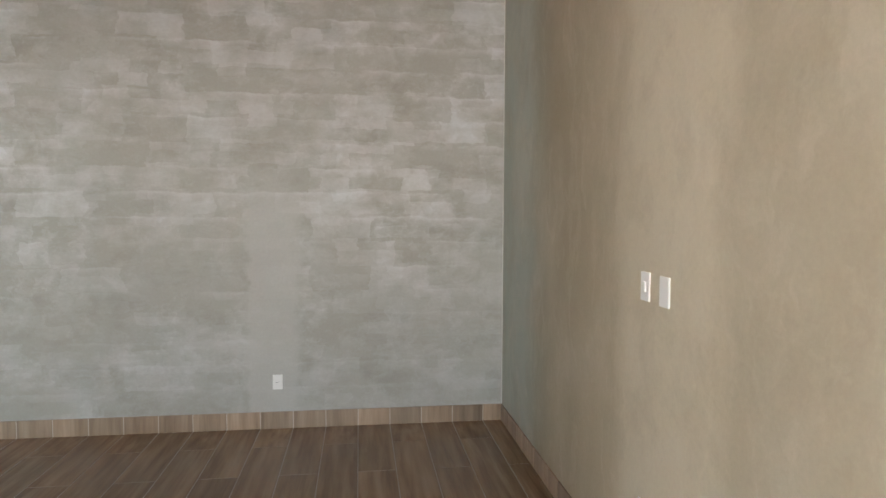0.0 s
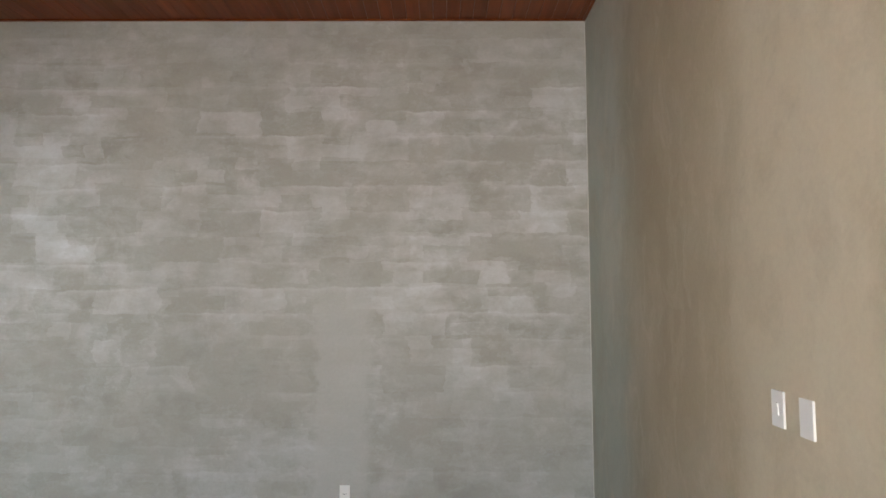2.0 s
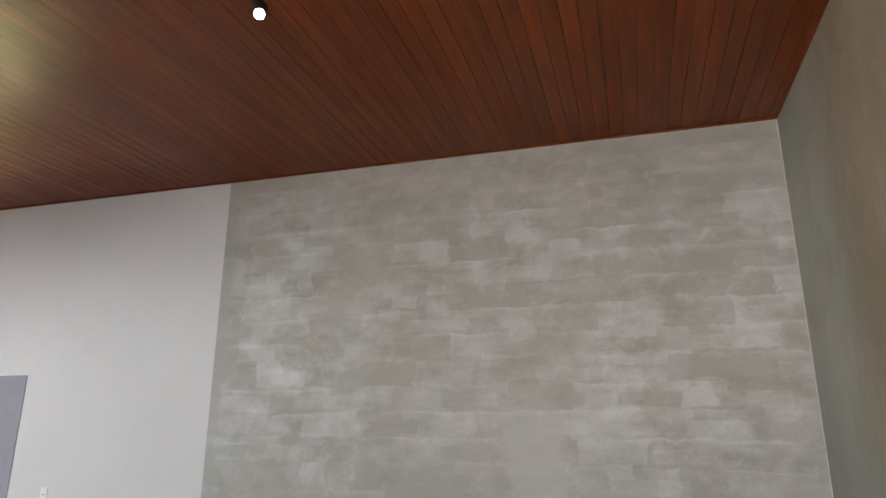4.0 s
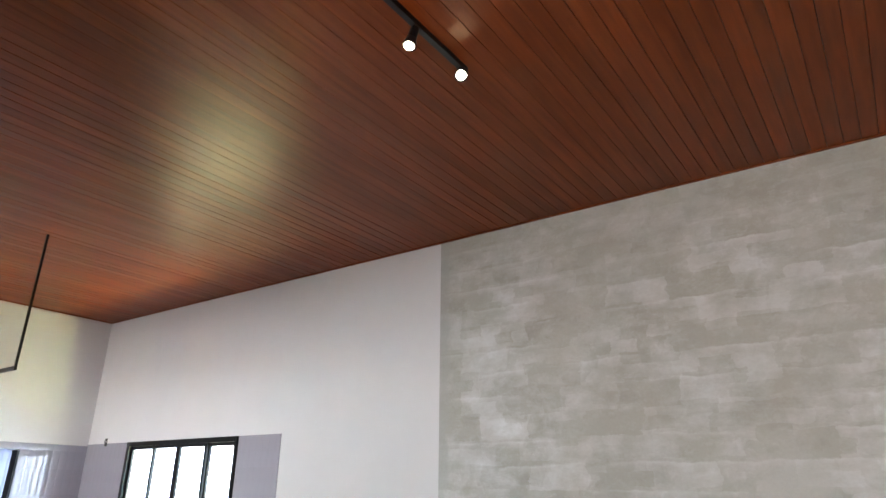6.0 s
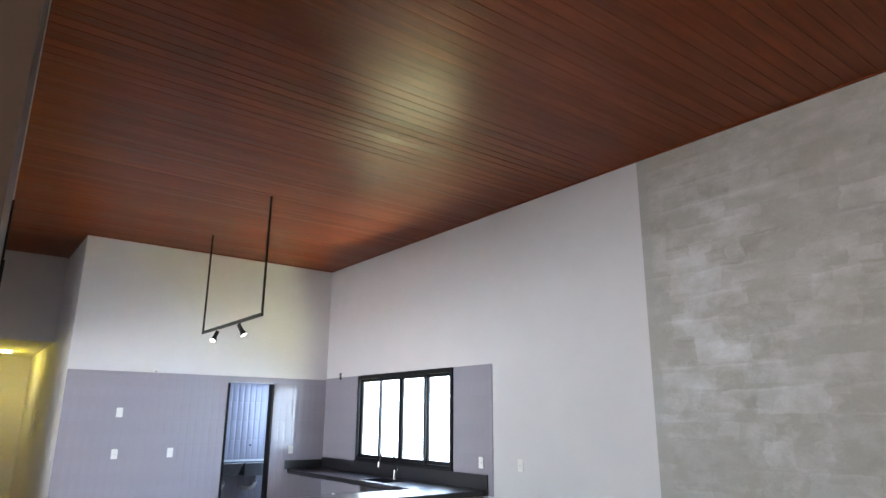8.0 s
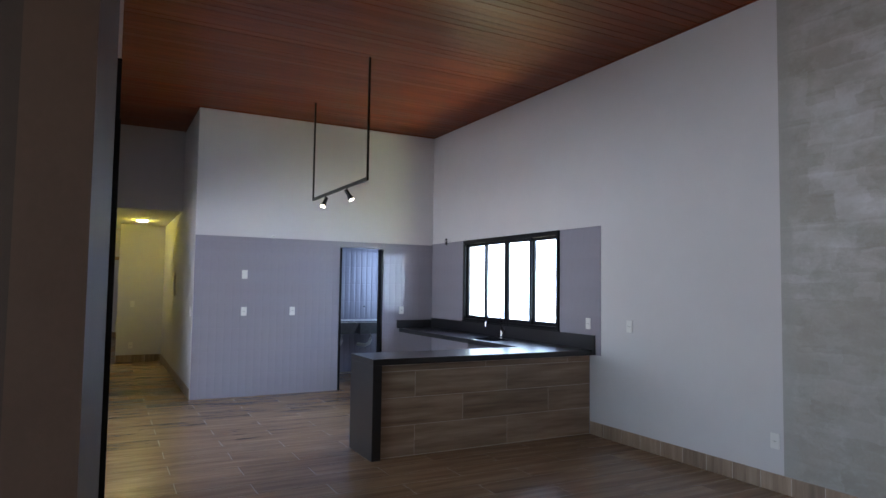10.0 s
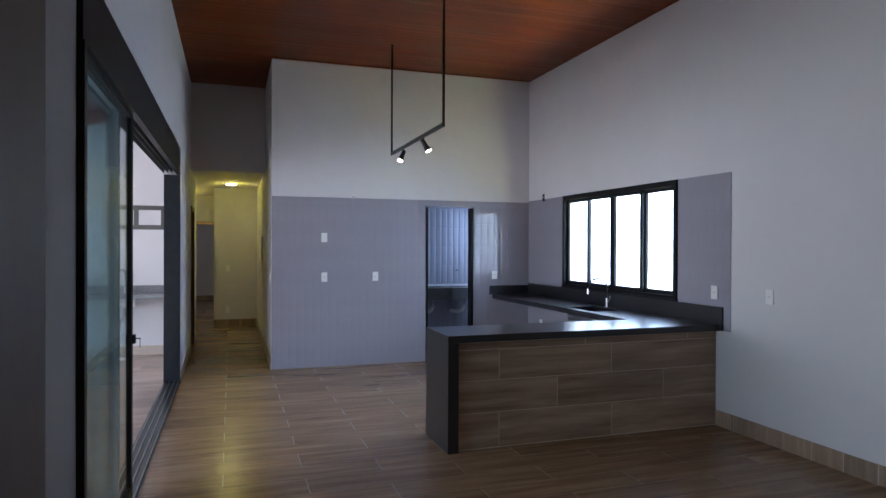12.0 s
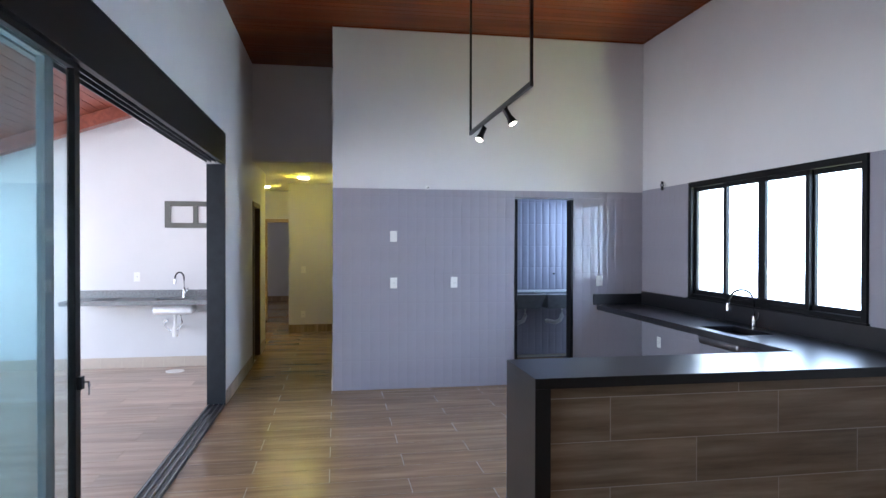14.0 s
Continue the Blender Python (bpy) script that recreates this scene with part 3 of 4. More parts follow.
gooseneck((2.10, -0.065, 0.8805), 0.24, 0.32, 0.12, "kitchen_tap", "arched black and chrome mixer tap behind the sink", 0)


# ---------------------------------------------------------------- wall plates
def wall_plate(at, facing, kind="outlet"):
    """Tall white plate, 75 by 118 mm, facing '+x', '-x', '+y' or '-y'."""
    label = {"outlet": "white plastic wall outlet with a round socket", "switch": "white plastic wall switch plate", "blank": "white plastic blank cover plate"}[kind]
    pl = thing("wall_" + ("outlet" if kind == "outlet" else "switch" if kind == "switch" else "cover_plate"), at, label, "outlet" if kind == "outlet" else "switch", "wall plates")
    part("plate", B(-0.0375, 0.0375, -0.008, 0.0, -0.059, 0.059, bevel=0.003), PLASTIC, pl)
    if kind == "outlet":
        bm = tube(bmesh.new(), (0, -0.0075, 0), (0, -0.0105, 0), 0.021, 20)
        part("socket", bm, PLASTIC, pl, smooth=True)
        bm = bmesh.new()
        for dx in (-0.0095, 0, 0.0095):
            tube(bm, (dx, -0.0104, -0.003 if dx == 0 else 0), (dx, -0.0112, -0.003 if dx == 0 else 0), 0.0027, 8)
        part("pin_hole", bm, BULB_BLACK, pl, "dark pin holes")
    elif kind == "switch":
        part("rocker", B(-0.011, 0.011, -0.0125, -0.0075, -0.02, 0.02, bevel=0.0015), PLASTIC, pl)
    pl.rotation_euler = (0, 0, radians({"-y": 0, "+x": 90, "+y": 180, "-x": -90}[facing]))
    return pl


for p in ((8.62, 0, 0.37), (5.817, 0, 0.38), (4.285, 0, 1.16), (3.69, -0.009, 1.155), (0.413, -0.009, 0.50)):
    wall_plate(p, "-y")
wall_plate((EAST, -2.618, 1.406), "-x", "switch")
wall_plate((EAST, -2.783, 1.402), "-x", "blank")
wall_plate((EAST, -2.63, 0.46), "-x")
for p, k in (((0.009, -2.89, 1.655), "blank"), ((0.009, -2.888, 1.150), "outlet"), ((0.009, -2.223, 1.152), "outlet"), ((0.009, -0.533, 1.155), "outlet")):
    wall_plate(p, "+x", k)
wall_plate((-0.24, HALL_Y1, 1.14), "-y", "switch")
wall_plate((-4.69, -4.075, 1.106), "+x", "switch")
wall_plate((-4.69, -4.078, 0.315), "+x")
wall_plate((-1.843, -6.031, 1.141), "+x")

db = thing("fuse_box", (-2.5, HALL_Y1, 1.5), "flat white plastic fuse box on the hall wall", "fuse box")
part("cover", B(-0.16, 0.16, -0.02, 0.0, -0.19, 0.19, bevel=0.004), PLASTIC, db)
part("door", B(-0.13, 0.13, -0.025, -0.02, -0.15, 0.15, bevel=0.002), PLASTIC, db)
for nm, at, ax in (("gas_stub", (0.494, -0.002, 2.213), "y"), ("water_stub", (0.002, -2.517, 2.153 + 0.03), "x")):
    st = thing(nm, at, "small capped metal pipe stub above the tiles", "pipe")
    d = Vector((0, -0.04, 0)) if ax == "y" else Vector((0.03, 0, 0))
    part("pipe", tube(bmesh.new(), (0, 0, 0), d, 0.012), STEEL, st, smooth=True)
    part("cap", tube(bmesh.new(), d * 0.7, d, 0.022, 6), STEEL if nm == "gas_stub" else PLASTIC, st)
    part("collar", tube(bmesh.new(), (0, 0, 0), d * 0.15, 0.028), PLASTIC, st, smooth=True)
    if nm == "gas_stub":
        part("valve_body", tube(bmesh.new(), d * 0.6 + Vector((0, 0, -0.055)), d * 0.6 + Vector((0, 0, 0.04)), 0.014, 12), BULB_BLACK, st, "dark valve body", True)


# ---------------------------------------------------------------- spot lamps
def spot_head(parent, hang, way):
    """A bell-shaped spot under a short stem; way: where it shines."""
    hang, way = Vector(hang), Vector(way).normalized()
    neck = hang + Vector((0, 0, -0.045))
    part("stem", tube(bmesh.new(), hang, neck, 0.008, 10), BULB_BLACK, parent)
    head = bmesh.new()
    a, b, c = neck - way * 0.03, neck + way * 0.045, neck + way * 0.10
    tube(head, a, b, 0.022, 18, 0.024)
    tube(head, b, c, 0.024, 18, 0.037)
    hd = part("spot_head", head, BULB_BLACK, parent, "black bell-shaped spot head", True)
    part("lens", tube(bmesh.new(), c - way * 0.004, c + way * 0.002, 0.027, 18), LAMP_ON, hd, "lit warm lamp face")
    part("clip", tube(bmesh.new(), neck + Vector((0.012, 0.012, 0)), neck + Vector((-0.012, -0.012, 0)), 0.006, 8), STEEL, parent)
    return c + way * 0.01


pendant = thing("track_pendant", (1.93, -2.245, CEIL), "black hanging track lamp with two lit spots over the peninsula", "pendant lamp")
part("bar", B(0.963, 2.896, -2.256, -2.234, 2.606, 2.642, bevel=0.002), BULB_BLACK, pendant)
for x in (0.974, 2.885):
    part("rod", B(x - 0.010, x + 0.010, -2.255, -2.235, 2.642, CEIL, bevel=0.002), BULB_BLACK, pendant)
tips = [(spot_head(pendant, (1.50, -2.245, 2.606), (0.30, -0.42, -0.85)), (0.30, -0.42, -0.85)),
        (spot_head(pendant, (2.27, -2.245, 2.606), (0.30, 0.42, -0.85)), (0.30, 0.42, -0.85))]
local(pendant)
track = thing("ceiling_track_lamp", (7.57, -2.8, CEIL), "black ceiling track lamp with three lit spots", "track lamp")
part("bar", B(7.553, 7.587, -3.45, -2.16, CEIL - 0.032, CEIL, bevel=0.002), BULB_BLACK, track)
for y, way in ((-2.21, (0.50, -0.70, -0.62)), (-2.64, (-0.05, -0.25, -0.9)), (-3.02, (0.50, -0.55, -0.72))):
    tips.append((spot_head(track, (7.57, y, CEIL - 0.032), way), way))
local(track)
for p, way in tips:
    spot_light("spot_light", p, p + Vector(way), 4, (1.0, 0.80, 0.55), 50)

for at in ((-3.583, -4.014, HALL_Z), (-5.33, -4.80, HALL_Z)):
    dl = thing("downlight", at, "round white recessed downlight, lit, in the hall ceiling", "downlight", "hall downlights")
    bm = tube(bmesh.new(), (0, 0, -0.012), (0, 0, 0.0), 0.10, 28, 0.105)
    part("ring", bm, PLASTIC, dl, smooth=True)
    part("diffuser", tube(bmesh.new(), (0, 0, -0.030), (0, 0, -0.0125), 0.078, 28, 0.092), DOWN_ON, dl, "lit warm diffuser")
    point_light("downlight_glow", (at[0], at[1], at[2] - 0.06), 2.5, (1.0, 0.81, 0.035), 0.08)

# ---------------------------------------------------------------- sliding door
D0, D1 = 0.407, 5.46
TRACK_METAL = plain("worn_grey_aluminium_track", (0.36, 0.37, 0.39), 0.3, 0.8, 0.15, 12, 200, 0.05)
door = thing("door_1", (2.93, SOUTH - 0.08, 0.0), "black aluminium three-panel glass sliding door, slid open", "sliding door", kind="structure")
part("header_box", B(D0, D1, SOUTH - 0.03, SOUTH + 0.004, 2.345, 2.65, bevel=0.003), ALU, door)
part("header_back", B(D0, D1, SOUTH - 0.17, SOUTH - 0.03, 2.40, 2.65), ALU, door)
for k in range(4):
    y = SOUTH - 0.034 - 0.043 * k
    part("top_rail", B(D0 + 0.06, D1, y - 0.006, y, 2.355, 2.40, bevel=0.001), ALU_GREY, door)
part("jamb", B(D0, D0 + 0.04, SOUTH - 0.17, SOUTH + 0.003, 0.0, 2.345, bevel=0.003), ALU_GREY, door)
part("jamb", B(D1 - 0.05, D1, SOUTH - 0.17, SOUTH + 0.010, 0.0, 2.345, bevel=0.003), ALU, door)
part("bottom_track", B(D0 + 0.04, D1 - 0.05, SOUTH - 0.17, SOUTH, -0.01, 0.004), ALU_GREY, door)
for k in range(4):
    y = SOUTH - 0.008 - 0.046 * k
    part("bottom_rail", B(D0 + 0.04, D1 - 0.05, y - 0.008, y, 0.004, 0.016, bevel=0.001), TRACK_METAL, door)


def door_panel(x0, x1, y, handle=False, metal=ALU):
    s = 0.055
    bm = bmesh.new()
    for a in ((x0, x0 + s, 0.018, 2.37), (x1 - s, x1, 0.018, 2.37), (x0 + s, x1 - s, 0.018, 0.018 + s + 0.02), (x0 + s, x1 - s, 2.37 - s, 2.37)):
        box(bm, a[0], a[1], y - 0.016, y + 0.016, a[2], a[3], 0.002)
    pn = part("panel", bm, metal, door)
    g = part("pane", B(x0 + s - 0.005, x1 - s + 0.005, y - 0.004, y + 0.004, 0.09, 2.32), DOOR_GLASS, pn, "pale green-blue tinted glass")
    g.visible_shadow = False
    if handle:
        part("lock", B(x0 + 0.01, x0 + 0.045, y + 0.016, y + 0.036, 0.955, 1.01, bevel=0.004), BULB_BLACK, pn, "black lock case")
        kb = tube(bmesh.new(), (x0 + 0.0275, y + 0.036, 0.985), (x0 + 0.0275, y + 0.062, 0.985), 0.004, 8)
        tube(kb, (x0 + 0.0275, y + 0.058, 0.972), (x0 + 0.0275, y + 0.061, 0.972), 0.012, 12)
        box(kb, x0 + 0.023, x0 + 0.032, y + 0.058, y + 0.061, 0.93, 0.965)
        part("key", kb, STEEL, pn, "steel key hanging in the lock")


door_panel(3.95, 5.41, SOUTH - 0.036, True)
PALE_ALU = plain("pale_grey_aluminium", (0.24, 0.27, 0.29), 0.4, 0.4, 0.1, 10, 200, 0.04)
door_panel(4.12, 5.41, SOUTH - 0.082, False, PALE_ALU)
door_panel(3.98, 5.41, SOUTH - 0.128, False, PALE_ALU)
local(door)

# ---------------------------------------------------------------- hall doors
d2 = thing("door_2", (-2.03, HALL_Y0, 0), "dark stained wooden hall door with its frame", "door", kind="structure")
bm = bmesh.new()
for a in ((-0.39, -0.33, 0, 2.12), (0.33, 0.39, 0, 2.12), (-0.33, 0.33, 2.06, 2.12)):
    box(bm, a[0], a[1], -0.15, 0.012, a[2], a[3], 0.003)
part("door_frame", bm, DARK_WOOD, d2)
lf = part("leaf", B(-0.327, 0.327, -0.09, -0.055, 0.006, 2.057, bevel=0.002), DARK_WOOD, d2)
part("handle", pipe(bmesh.new(), [(0.27, -0.055, 1.02), (0.27, -0.01, 1.02), (0.25, 0.0, 1.02), (0.15, 0.0, 1.02)], 0.009), STEEL, lf, "steel lever handle", True)
d3 = thing("door_3", (-6.5, -4.5, 0), "pale wooden frame of an open bedroom doorway", "door", kind="structure")
PALE_WOOD = wood("pale_oak", (0.30, 0.20, 0.10), (0.40, 0.27, 0.14), (0.48, 0.34, 0.19), 1, 0.45)
bm = bmesh.new()
for a in ((-0.45, -0.39, 0, 2.07), (0.39, 0.45, 0, 2.07), (-0.39, 0.39, 2.0, 2.07)):
    box(bm, -0.15, 0.012, a[0], a[1], a[2], a[3], 0.003)
part("door_frame", bm, PALE_WOOD, d3)

# ---------------------------------------------------------------- laundry behind the narrow opening
op = thing("opening_frame", (-0.07, -1.19, 0), "slim black aluminium side frames of the laundry opening", "door frame", kind="structure")
for y in (-1.532, -0.878):
    part("side_post", B(-0.05, 0.085, y + 1.19, y + 0.03 + 1.19, 0, 2.075, bevel=0.002), ALU, op)
# unseen window, made tall to account for light low on the laundry wall
w3 = thing("window_3", (-1.2, 0.1, 0.12), "unseen tall frosted laundry window, added behind the laundry's fill lamp", "window", kind="structure")
part("pane", B(-0.42, 0.42, 0.0, 0.02, 0.0, 2.18), plain("frosted_laundry_pane", (0.45, 0.52, 0.55), 0.3), w3, "frosted glass pane")
CONC = plain("polished_grey_stone", (0.17, 0.18, 0.19), 0.3, vary=0.15, scale=14)
tub = thing("laundry_tub", (-1.57, -0.70, 0.89), "grey double-bowl laundry tub on the tiled wall", "laundry tub")
for y0 in (-0.52, 0.01):
    bm = B(-0.27, 0.25, y0, y0 + 0.51, -0.20, 0.0)
    topf = [f for f in bm.faces if f.normal.z > 0.9]
    bmesh.ops.inset_region(bm, faces=topf, thickness=0.03)
    r = bmesh.ops.extrude_face_region(bm, geom=topf)
    vs = [v for v in r["geom"] if isinstance(v, bmesh.types.BMVert)]
    bmesh.ops.translate(bm, verts=vs, vec=(0, 0, -0.16))
    bmesh.ops.delete(bm, geom=topf, context="FACES")
    for v in bm.verts:
        if v.co.z < -0.1:
            v.co.x = v.co.x * 0.75 - 0.06
            v.co.y += 0.05 if v.co.y < y0 + 0.25 else -0.05
    part("bowl", bm, CONC, tub)
    part("rim", B(0.225, 0.255, y0 + 0.01, y0 + 0.50, 0.0005, 0.008, bevel=0.003), PLASTIC, tub, "pale rim strip")
part("back_edge", B(-0.269, -0.25, -0.52, 0.52, 0.0005, 0.03, bevel=0.003), PLASTIC, tub, "pale back edge")
for y in (-0.23, 0.30):
    part("drain_pipe", pipe(bmesh.new(), [(0.0, y, -0.19), (0.0, y, -0.31), (-0.01, y - 0.03, -0.38), (-0.06, y - 0.08, -0.41), (-0.26, y - 0.14, -0.41)], 0.030), PLASTIC, tub, "white plastic waste pipe", True)
for y in (-1.0, -0.43):
    ah = thing("tap_hole", (-1.842, y, 1.15), "small dark plugged tap hole in the laundry tiles", "pipe")
    part("plug", tube(bmesh.new(), (0, 0, 0), (0.02, 0, 0), 0.014, 12), BULB_BLACK, ah)

# ---------------------------------------------------------------- veranda
VX = -1.843
bm = bmesh.new()
for k in range(52):
    y1 = SOUTH - 0.17 - 0.1 * k
    z = lambda yy: 3.66 + 0.35 * (yy - (SOUTH - 0.17))
    a = [(VX, y1 - 0.094, z(y1 - 0.094)), (RETURN_X - 0.16, y1 - 0.094, z(y1 - 0.094)), (RETURN_X - 0.16, y1, z(y1)), (VX, y1, z(y1))]
    lo = [bm.verts.new(p) for p in a]
    hi = [bm.verts.new((p[0], p[1], p[2] + 0.02)) for p in a]
    bm.faces.new(lo[::-1]), bm.faces.new(hi)
    for i in range(4):
        bm.faces.new((lo[i], lo[(i + 1) % 4], hi[(i + 1) % 4], hi[i]))
ROOF_WOOD = wood("red_roof_boards", (0.17, 0.035, 0.02), (0.24, 0.055, 0.03), (0.30, 0.08, 0.045), 0, 0.45, "island", 20)
structure("veranda_ceiling", bm, ROOF_WOOD, "reddish boarded sloping veranda ceiling", "ceiling")
for x in (-1.2, 2.2, 5.4):
    bm = bmesh.new()
    zt = lambda yy: 3.655 + 0.35 * (yy - (SOUTH - 0.17))
    ys = (SOUTH - 0.18, -9.6)
    vs = []
    for yy in ys:
        for dx, dz in ((-0.06, 0), (0.06, 0), (0.06, -0.16), (-0.06, -0.16)):
            vs.append(bm.verts.new((x + dx, yy, zt(yy) + dz)))
    bm.faces.new(vs[:4]), bm.faces.new(vs[4:][::-1])
    for i in range(4):
        bm.faces.new((vs[i], vs[4 + i], vs[4 + (i + 1) % 4], vs[(i + 1) % 4]))
    structure("roof_beam", bm, ROOF_WOOD, "red-brown sloping wooden roof beam", "beam")
GREY_STONE = plain("grey_granite", (0.20, 0.205, 0.215), 0.3, vary=0.3, scale=45, grain=200)
vc = thing("veranda_counter", (VX, -6.2, 0.89), "grey granite wall counter with a low backsplash", "counter")
bm = bmesh.new()
for a in ((VX + 0.002, -1.30, -6.75, -5.72), (VX + 0.002, -1.30, -5.28, SOUTH - 0.18), (VX + 0.002, -1.70, -5.72, -5.28), (-1.42, -1.30, -5.72, -5.28)):
    box(bm, *a, 0.82, 0.872)
part("slab", bm, GREY_STONE, vc)
part("backsplash", B(VX + 0.002, VX + 0.022, -6.75, SOUTH - 0.18, 0.8725, 0.972, bevel=0.001), GREY_STONE, vc)
part("cut_out", B(-1.75, -1.45, -6.45, -6.18, 0.8722, 0.8745), BULB_BLACK, vc, "dark hob cut-out")
local(vc)
basin(-1.70, -1.42, -5.72, -5.28, 0.819, 0.13, "veranda_sink", "stainless steel bowl under the grey veranda counter", plain("satin_steel", (0.80, 0.80, 0.81), 0.45, 0.55, 0.05, 20))
gooseneck((-1.77, -5.44, 0.8725), 0.16, 0.33, 0.09, "veranda_tap", "arched black and chrome tap on the veranda counter", 60, 1.0)
tr = thing("sink_trap", (-1.56, -5.5, 0.70), "white plastic trap and hose under the veranda sink", "drain pipe")
part("trap", pipe(bmesh.new(), [(0, 0, 0.0), (0, 0, -0.2), (-0.02, 0, -0.25), (-0.08, 0, -0.26), (-0.12, 0, -0.2), (-0.28, 0, -0.2)], 0.024), PLASTIC, tr, smooth=True)
part("cup", tube(bmesh.new(), (0, 0, -0.30), (0, 0, -0.18), 0.036, 16), PLASTIC, tr, smooth=True)
part("hose", pipe(bmesh.new(), [(0.02, 0.06, 0.02), (0.02, 0.09, -0.12), (0.02, 0.03, -0.22), (0.0, -0.06, -0.23), (-0.08, -0.14, -0.17), (-0.28, -0.17, -0.13)], 0.009), STEEL, tr, "braided steel hose", True)
part("valve", tube(bmesh.new(), (-0.28, -0.17, -0.13), (-0.22, -0.17, -0.13), 0.025, 14), STEEL, tr, "chrome stop valve", True)
dc = thing("floor_drain_cover", (-1.513, -5.493, -0.03), "round white floor drain cover", "drain cover")
part("lid", tube(bmesh.new(), (0, 0, -0.002), (0, 0, 0.008), 0.11, 28), PLASTIC, dc, smooth=True)
part("grip", tube(bmesh.new(), (0, 0, 0.008), (0, 0, 0.012), 0.03, 16), PLASTIC, dc, smooth=True)
w2 = thing("window_2", (VX, -5.3, 1.78), "small grey aluminium two-pane window high on the veranda wall", "window", kind="structure")
bm = bmesh.new()
for a in ((-5.69, -5.62, 1.775, 2.12), (-4.985, -4.915, 1.775, 2.12), (-5.62, -4.985, 1.775, 1.84), (-5.62, -4.985, 2.055, 2.12), (-5.34, -5.28, 1.84, 2.055)):
    box(bm, VX - 0.05, VX + 0.02, *a, 0.003)
GREY_FRAME = plain("grey_window_frame", (0.11, 0.11, 0.10), 0.4, 0.3)
part("window_frame", bm, GREY_FRAME, w2)
for a, b in ((-5.62, -5.34), (-5.28, -4.985)):
    part("pane", B(VX - 0.02, VX - 0.012, a, b, 1.84, 2.055), plain("frosted_pane", (0.24, 0.29, 0.285), 0.25), w2, "milky frosted pane")
local(w2)

# ---------------------------------------------------------------- pieces of walls and floors
def tile_mesh(w, h, d, bulge, rim, wide):
    """A glazed upright tile, softly pillowed, its rims rounded over the outer part of its width, its face towards -y."""
    bm = bmesh.new()
    inner = 1 - wide
    us = (-1, -1 + wide / 3, -1 + wide * 2 / 3, -inner, 0, inner, 1 - wide * 2 / 3, 1 - wide / 3, 1)
    vs = (-1, -0.97, -0.92, 0, 0.92, 0.97, 1)
    fall = lambda a, start: (max(0.0, abs(a) - start) / (1 - start)) ** 2
    grid = [[bm.verts.new((u * w / 2, -d - bulge * (1 - u * u) + rim * max(fall(u, inner), 0.6 * max(1.0, 0.0012 / rim) * fall(v, 0.92)), v * h / 2)) for v in vs] for u in us]
    nx, nz = len(us) - 1, len(vs) - 1
    for i in range(nx):
        for k in range(nz):
            bm.faces.new((grid[i][k], grid[i + 1][k], grid[i + 1][k + 1], grid[i][k + 1]))
    ring = [grid[i][0] for i in range(nx + 1)] + [grid[nx][k] for k in range(1, nz + 1)] + [grid[i][nz] for i in range(nx - 1, -1, -1)] + [grid[0][k] for k in range(nz - 1, 0, -1)]
    back = [bm.verts.new((v.co.x, 0, v.co.z)) for v in ring]
    for i in range(len(ring)):
        j = (i + 1) % len(ring)
        bm.faces.new((ring[i], back[i], back[j], ring[j]))
    return mesh_of("tile", bm, LILAC, True)


TW, TH = 0.1, 0.31
TILE = tile_mesh(TW - 0.0004, TH - 0.0003, 0.006, 0.0012, 0.0003, 0.25)
LAUNDRY_TILE = tile_mesh(TW - 0.0007, TH - 0.0003, 0.008, 0.0015, 0.0032, 0.5)


def tile_field(name, width, holes, m, label, courses=7, tile=TILE):
    """Upright tiles from the corner, cut at edges and holes (u0, u1, z0, z1); u runs from 0 to width."""
    field = tagged(new(name), label, "tiles", kind="structure")
    field.matrix_world = m
    us = sorted({0.0, width, *[round(TW * i, 4) for i in range(int(width / TW) + 1)], *[h for hole in holes for h in hole[:2]]})
    zs = sorted({*[round(TH * i, 4) for i in range(courses + 1)], *[h for hole in holes for h in hole[2:]]})
    bed = bmesh.new()
    bu = sorted({0.0, width, *[h for hole in holes for h in hole[:2]]})
    bz = sorted({0.0, courses * TH, *[h for hole in holes for h in hole[2:]]})
    for u0, u1 in zip(bu, bu[1:]):
        for z0, z1 in zip(bz, bz[1:]):
            if not any(h[0] < (u0 + u1) / 2 < h[1] and h[2] < (z0 + z1) / 2 < h[3] for h in holes):
                box(bed, u0, u1, -0.0045, -0.0004, z0, z1)
    part("grout_bed", bed, LILAC_GROUT, field)
    for u0, u1 in zip(us, us[1:]):
        for z0, z1 in zip(zs, zs[1:]):
            if u1 - u0 < 0.012 or z1 - z0 < 0.012 or any(h[0] < (u0 + u1) / 2 < h[1] and h[2] < (z0 + z1) / 2 < h[3] for h in holes):
                continue
            ob = new("tile", tile)
            ob.parent = field
            ob.location = ((u0 + u1) / 2, -0.0005, (z0 + z1) / 2)
            ob.scale = ((u1 - u0) / TW, 1, (z1 - z0) / TH)
            ob.rotation_euler = (radians(random.uniform(-0.15, 0.15)), 0, radians(random.uniform(-0.3, 0.3)))
    return field


tile_field("tiles_north", 3.875, [(1.016, 3.196, 1.035, 2.19), (3.70, 3.875, 0.0, 0.83)], pose(0, 0, 0), "glossy lilac-grey upright tiles round the kitchen window")
tile_field("tiles_back", 3.54, [(2.008 - 0.0, 2.692, 0.0, 2.09)], pose(0, -3.54, 0, 0, 0, 90), "glossy lilac-grey upright tiles on the kitchen wall")
tile_field("tiles_laundry", 2.4, [], pose(-1.85, -2.4, 0, 0, 0, 90), "glossy lilac-grey upright tiles in the laundry", 8, LAUNDRY_TILE)

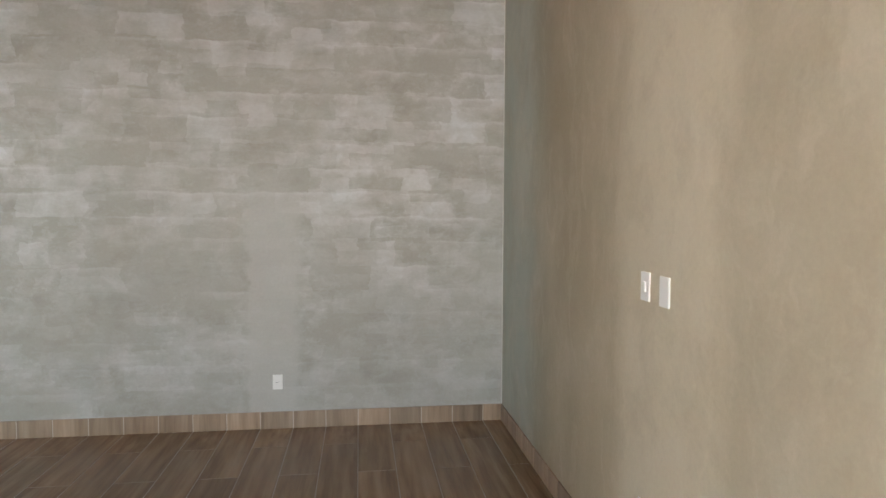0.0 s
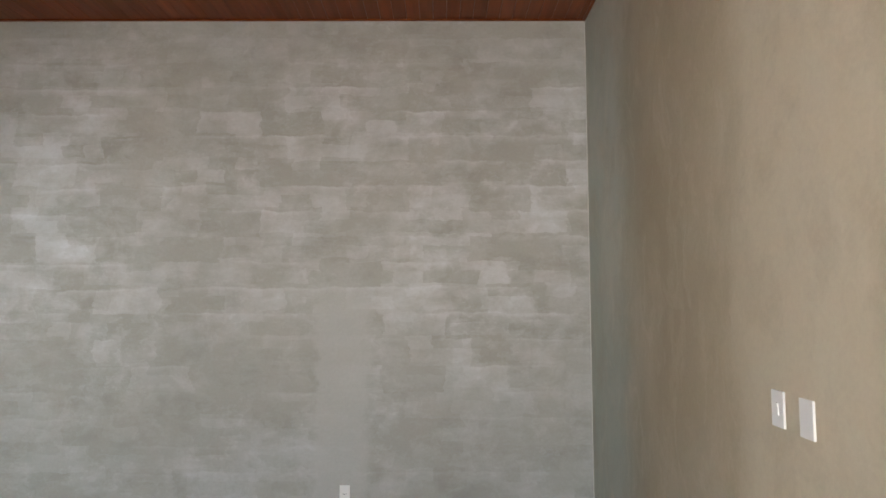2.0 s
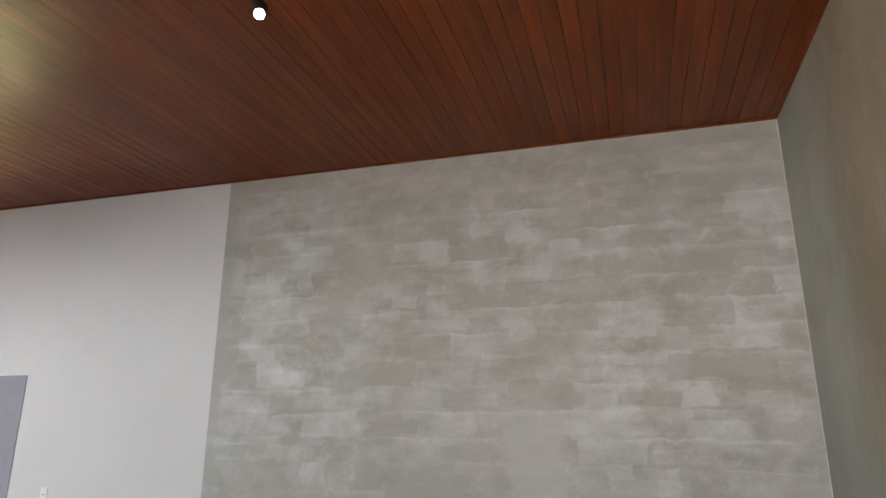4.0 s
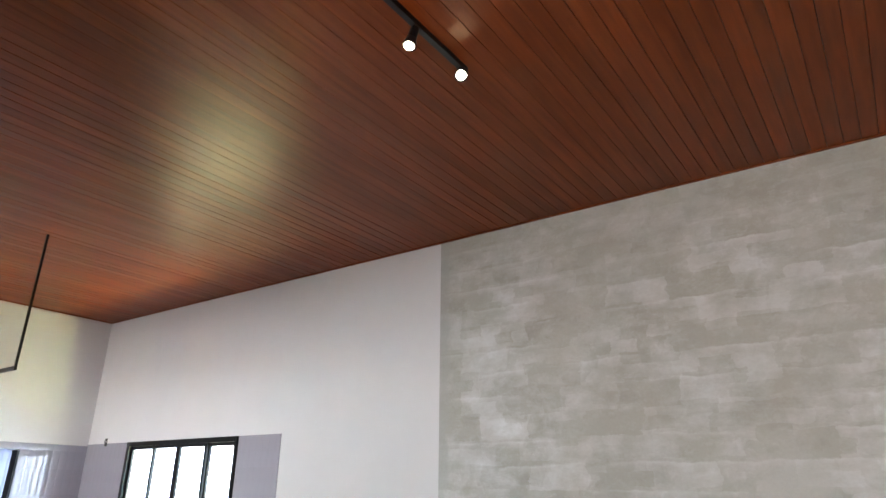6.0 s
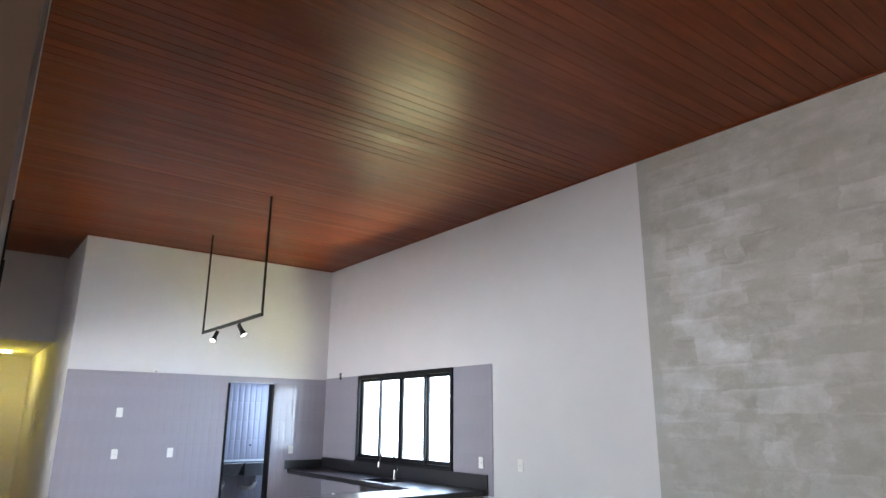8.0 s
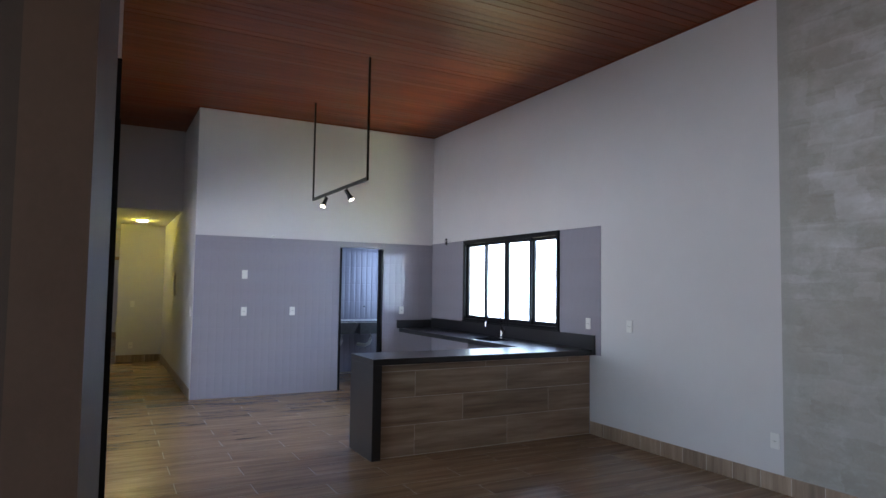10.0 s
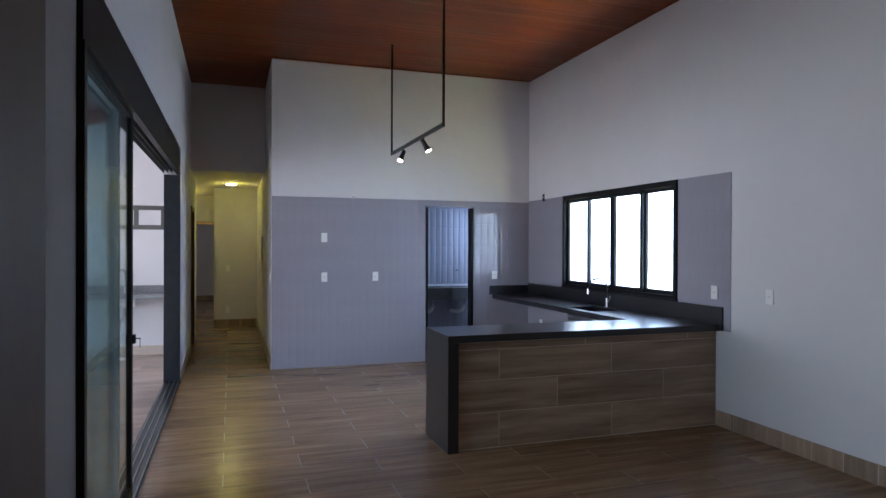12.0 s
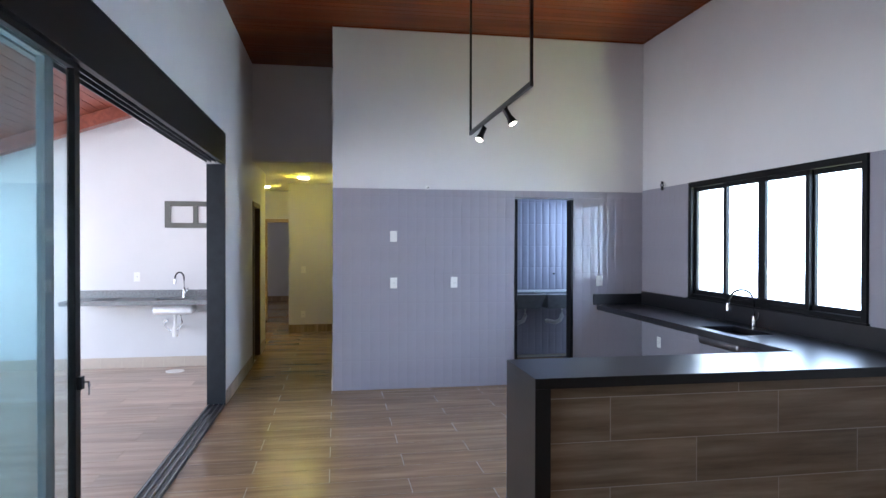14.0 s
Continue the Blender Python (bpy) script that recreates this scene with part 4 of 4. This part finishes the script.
# skirting pieces
PITCH, LEN = 0.2535, 1.047
PALE_SK = plain("pale_skirting", (0.50, 0.42, 0.35), 0.4, vary=0.08)
SKIRT_GROUT = plain("pale_skirting_grout", (0.56, 0.49, 0.41), 0.8, vary=0.1, scale=20)
SK = mesh_of("skirting_piece", B(-PITCH / 2 + 0.0028, PITCH / 2 - 0.0028, -0.012, -0.001, 0.0, 0.133, bevel=0.0015), SKIRT_TILE)


SK_PALE = SK.copy()
SK_PALE.materials[0] = PALE_SK


def skirting(name, a, b, first=0.0, label="brown wood-look porcelain skirting with pale joints", piece=None, level=0.0):
    """Pieces along the wall from a to b (floor points); the room lies to the right of that way."""
    a, b = Vector((*a, 0)), Vector((*b, 0))
    d = b - a
    run = tagged(new(name), label, "skirting", kind="structure")
    part("grout_bed", B(0, d.length, -0.0105, -0.0005, 0.0005, 0.131), SKIRT_GROUT, run)
    run.matrix_world = Matrix.Translation(a + Vector((0, 0, level))) @ Matrix.Rotation(math.atan2(d.y, d.x), 4, "Z")
    u = -first
    while u < d.length - 0.01:
        u0, u1 = max(u, 0), min(u + PITCH, d.length)
        if u1 - u0 > 0.01:
            ob = new("skirting_piece", piece or SK)
            ob.parent = run
            ob.location, ob.scale = ((u0 + u1) / 2, 0, 0.001), ((u1 - u0) / PITCH, 1, 1)
        u += PITCH
    return run


skirting("baseboard_north", (3.715, 0), (EAST, 0), (9.752 - 3.715) % PITCH * -1 + PITCH)
skirting("baseboard_east", (EAST, -0.012), (EAST, -8.2))
skirting("baseboard_hall_north", (-4.69, HALL_Y1), (0.0, HALL_Y1))
skirting("baseboard_hall_end", (-4.69, -4.33), (-4.69, HALL_Y1 - 0.012))
skirting("baseboard_south", (0.405, SOUTH), (-1.58, SOUTH))
skirting("baseboard_hall_south", (-2.42, HALL_Y0), (-3.0, HALL_Y0))
skirting("baseboard_bedroom", (-11.0, -7.0), (-11.0, HALL_Y1))
skirting("baseboard_veranda", (VX, -9.0), (VX, SOUTH - 0.18), 0.0, "pale porcelain skirting on the veranda wall", SK_PALE, -0.03)

# floor planks: the main room piece by piece, the rest joined
def plank_data(w, l):
    bm = bmesh.new()
    e = 0.0014
    lo = [bm.verts.new((sx * w / 2, sy * l / 2, -0.004)) for sx, sy in ((-1, -1), (1, -1), (1, 1), (-1, 1))]
    hi = [bm.verts.new((sx * (w / 2 - e), sy * (l / 2 - e), 0.0)) for sx, sy in ((-1, -1), (1, -1), (1, 1), (-1, 1))]
    bm.faces.new(hi)
    for i in range(4):
        bm.faces.new((lo[i], lo[(i + 1) % 4], hi[(i + 1) % 4], hi[i]))
    return bm


PLANK = mesh_of("floor_plank", plank_data(PITCH - 0.003, LEN - 0.003), FLOOR_TILE)
planks = tagged(new("floor_planks"), "brown wood-look porcelain planks laid in half bond", "floor", kind="structure")


def plank_rows(x0, x1, y0, y1):
    k0 = math.floor((x0 - 9.245) / PITCH)
    k = k0
    while 9.245 + k * PITCH < x1 - 0.005:
        a, b = max(9.245 + k * PITCH, x0), min(9.245 + (k + 1) * PITCH, x1)
        off = -0.93 + (0.0 if k % 2 == 0 else LEN / 2)
        n = math.ceil((y1 - off) / LEN)
        y = off + n * LEN
        while y > y0:
            c, d = max(y - LEN, y0), min(y, y1)
            if d - c > 0.01 and b - a > 0.01:
                yield a, b, c, d
            y -= LEN
        k += 1


for a, b, c, d in plank_rows(-1.64, EAST, SOUTH, 0.0):
    ob = new("plank", PLANK)
    ob.parent = planks
    ob.location = ((a + b) / 2, (c + d) / 2, random.uniform(-0.0004, 0.0))
    ob.scale = ((b - a - 0.003) / (PITCH - 0.003), (d - c - 0.003) / (LEN - 0.003), 1)


def joined_planks(name, areas, material, label, level=0.0):
    vs, fs = [], []
    for area in areas:
        for a, b, c, d in plank_rows(*area):
            n = len(vs)
            for e, z in ((0.001, level - 0.004), (0.0018, level)):
                vs += [(a + e, c + e, z), (b - e, c + e, z), (b - e, d - e, z), (a + e, d - e, z)]
            fs += [(n + 4, n + 5, n + 6, n + 7)] + [(n + i, n + (i + 1) % 4, n + 4 + (i + 1) % 4, n + 4 + i) for i in range(4)]
    me = bpy.data.meshes.new(name)
    me.from_pydata(vs, [], fs)
    me.materials.append(material)
    return tagged(new(name, me), label, "floor", kind="stuff")


FLOOR_ISLAND = wood("wood_look_porcelain_far", (0.18, 0.108, 0.058), (0.30, 0.195, 0.112), (0.43, 0.30, 0.185), 1, 0.24, "island", 16)
joined_planks("hall_floor_planks", [(-11.0, -1.64, SOUTH, HALL_Y1), (-11.0, -2.0, -7.0, SOUTH), (RETURN_X, EAST, -8.2, SOUTH)], FLOOR_ISLAND, "wood-look porcelain planks of the hall and entrance")
VERANDA_TILE = wood("pale_wood_look_porcelain", (0.27, 0.19, 0.145), (0.40, 0.30, 0.235), (0.50, 0.395, 0.32), 1, 0.4, "island", 16)
joined_planks("veranda_floor_planks", [(VX, RETURN_X - 0.2, -9.0, SOUTH - 0.175)], VERANDA_TILE, "pale wood-look porcelain planks of the veranda", -0.03)
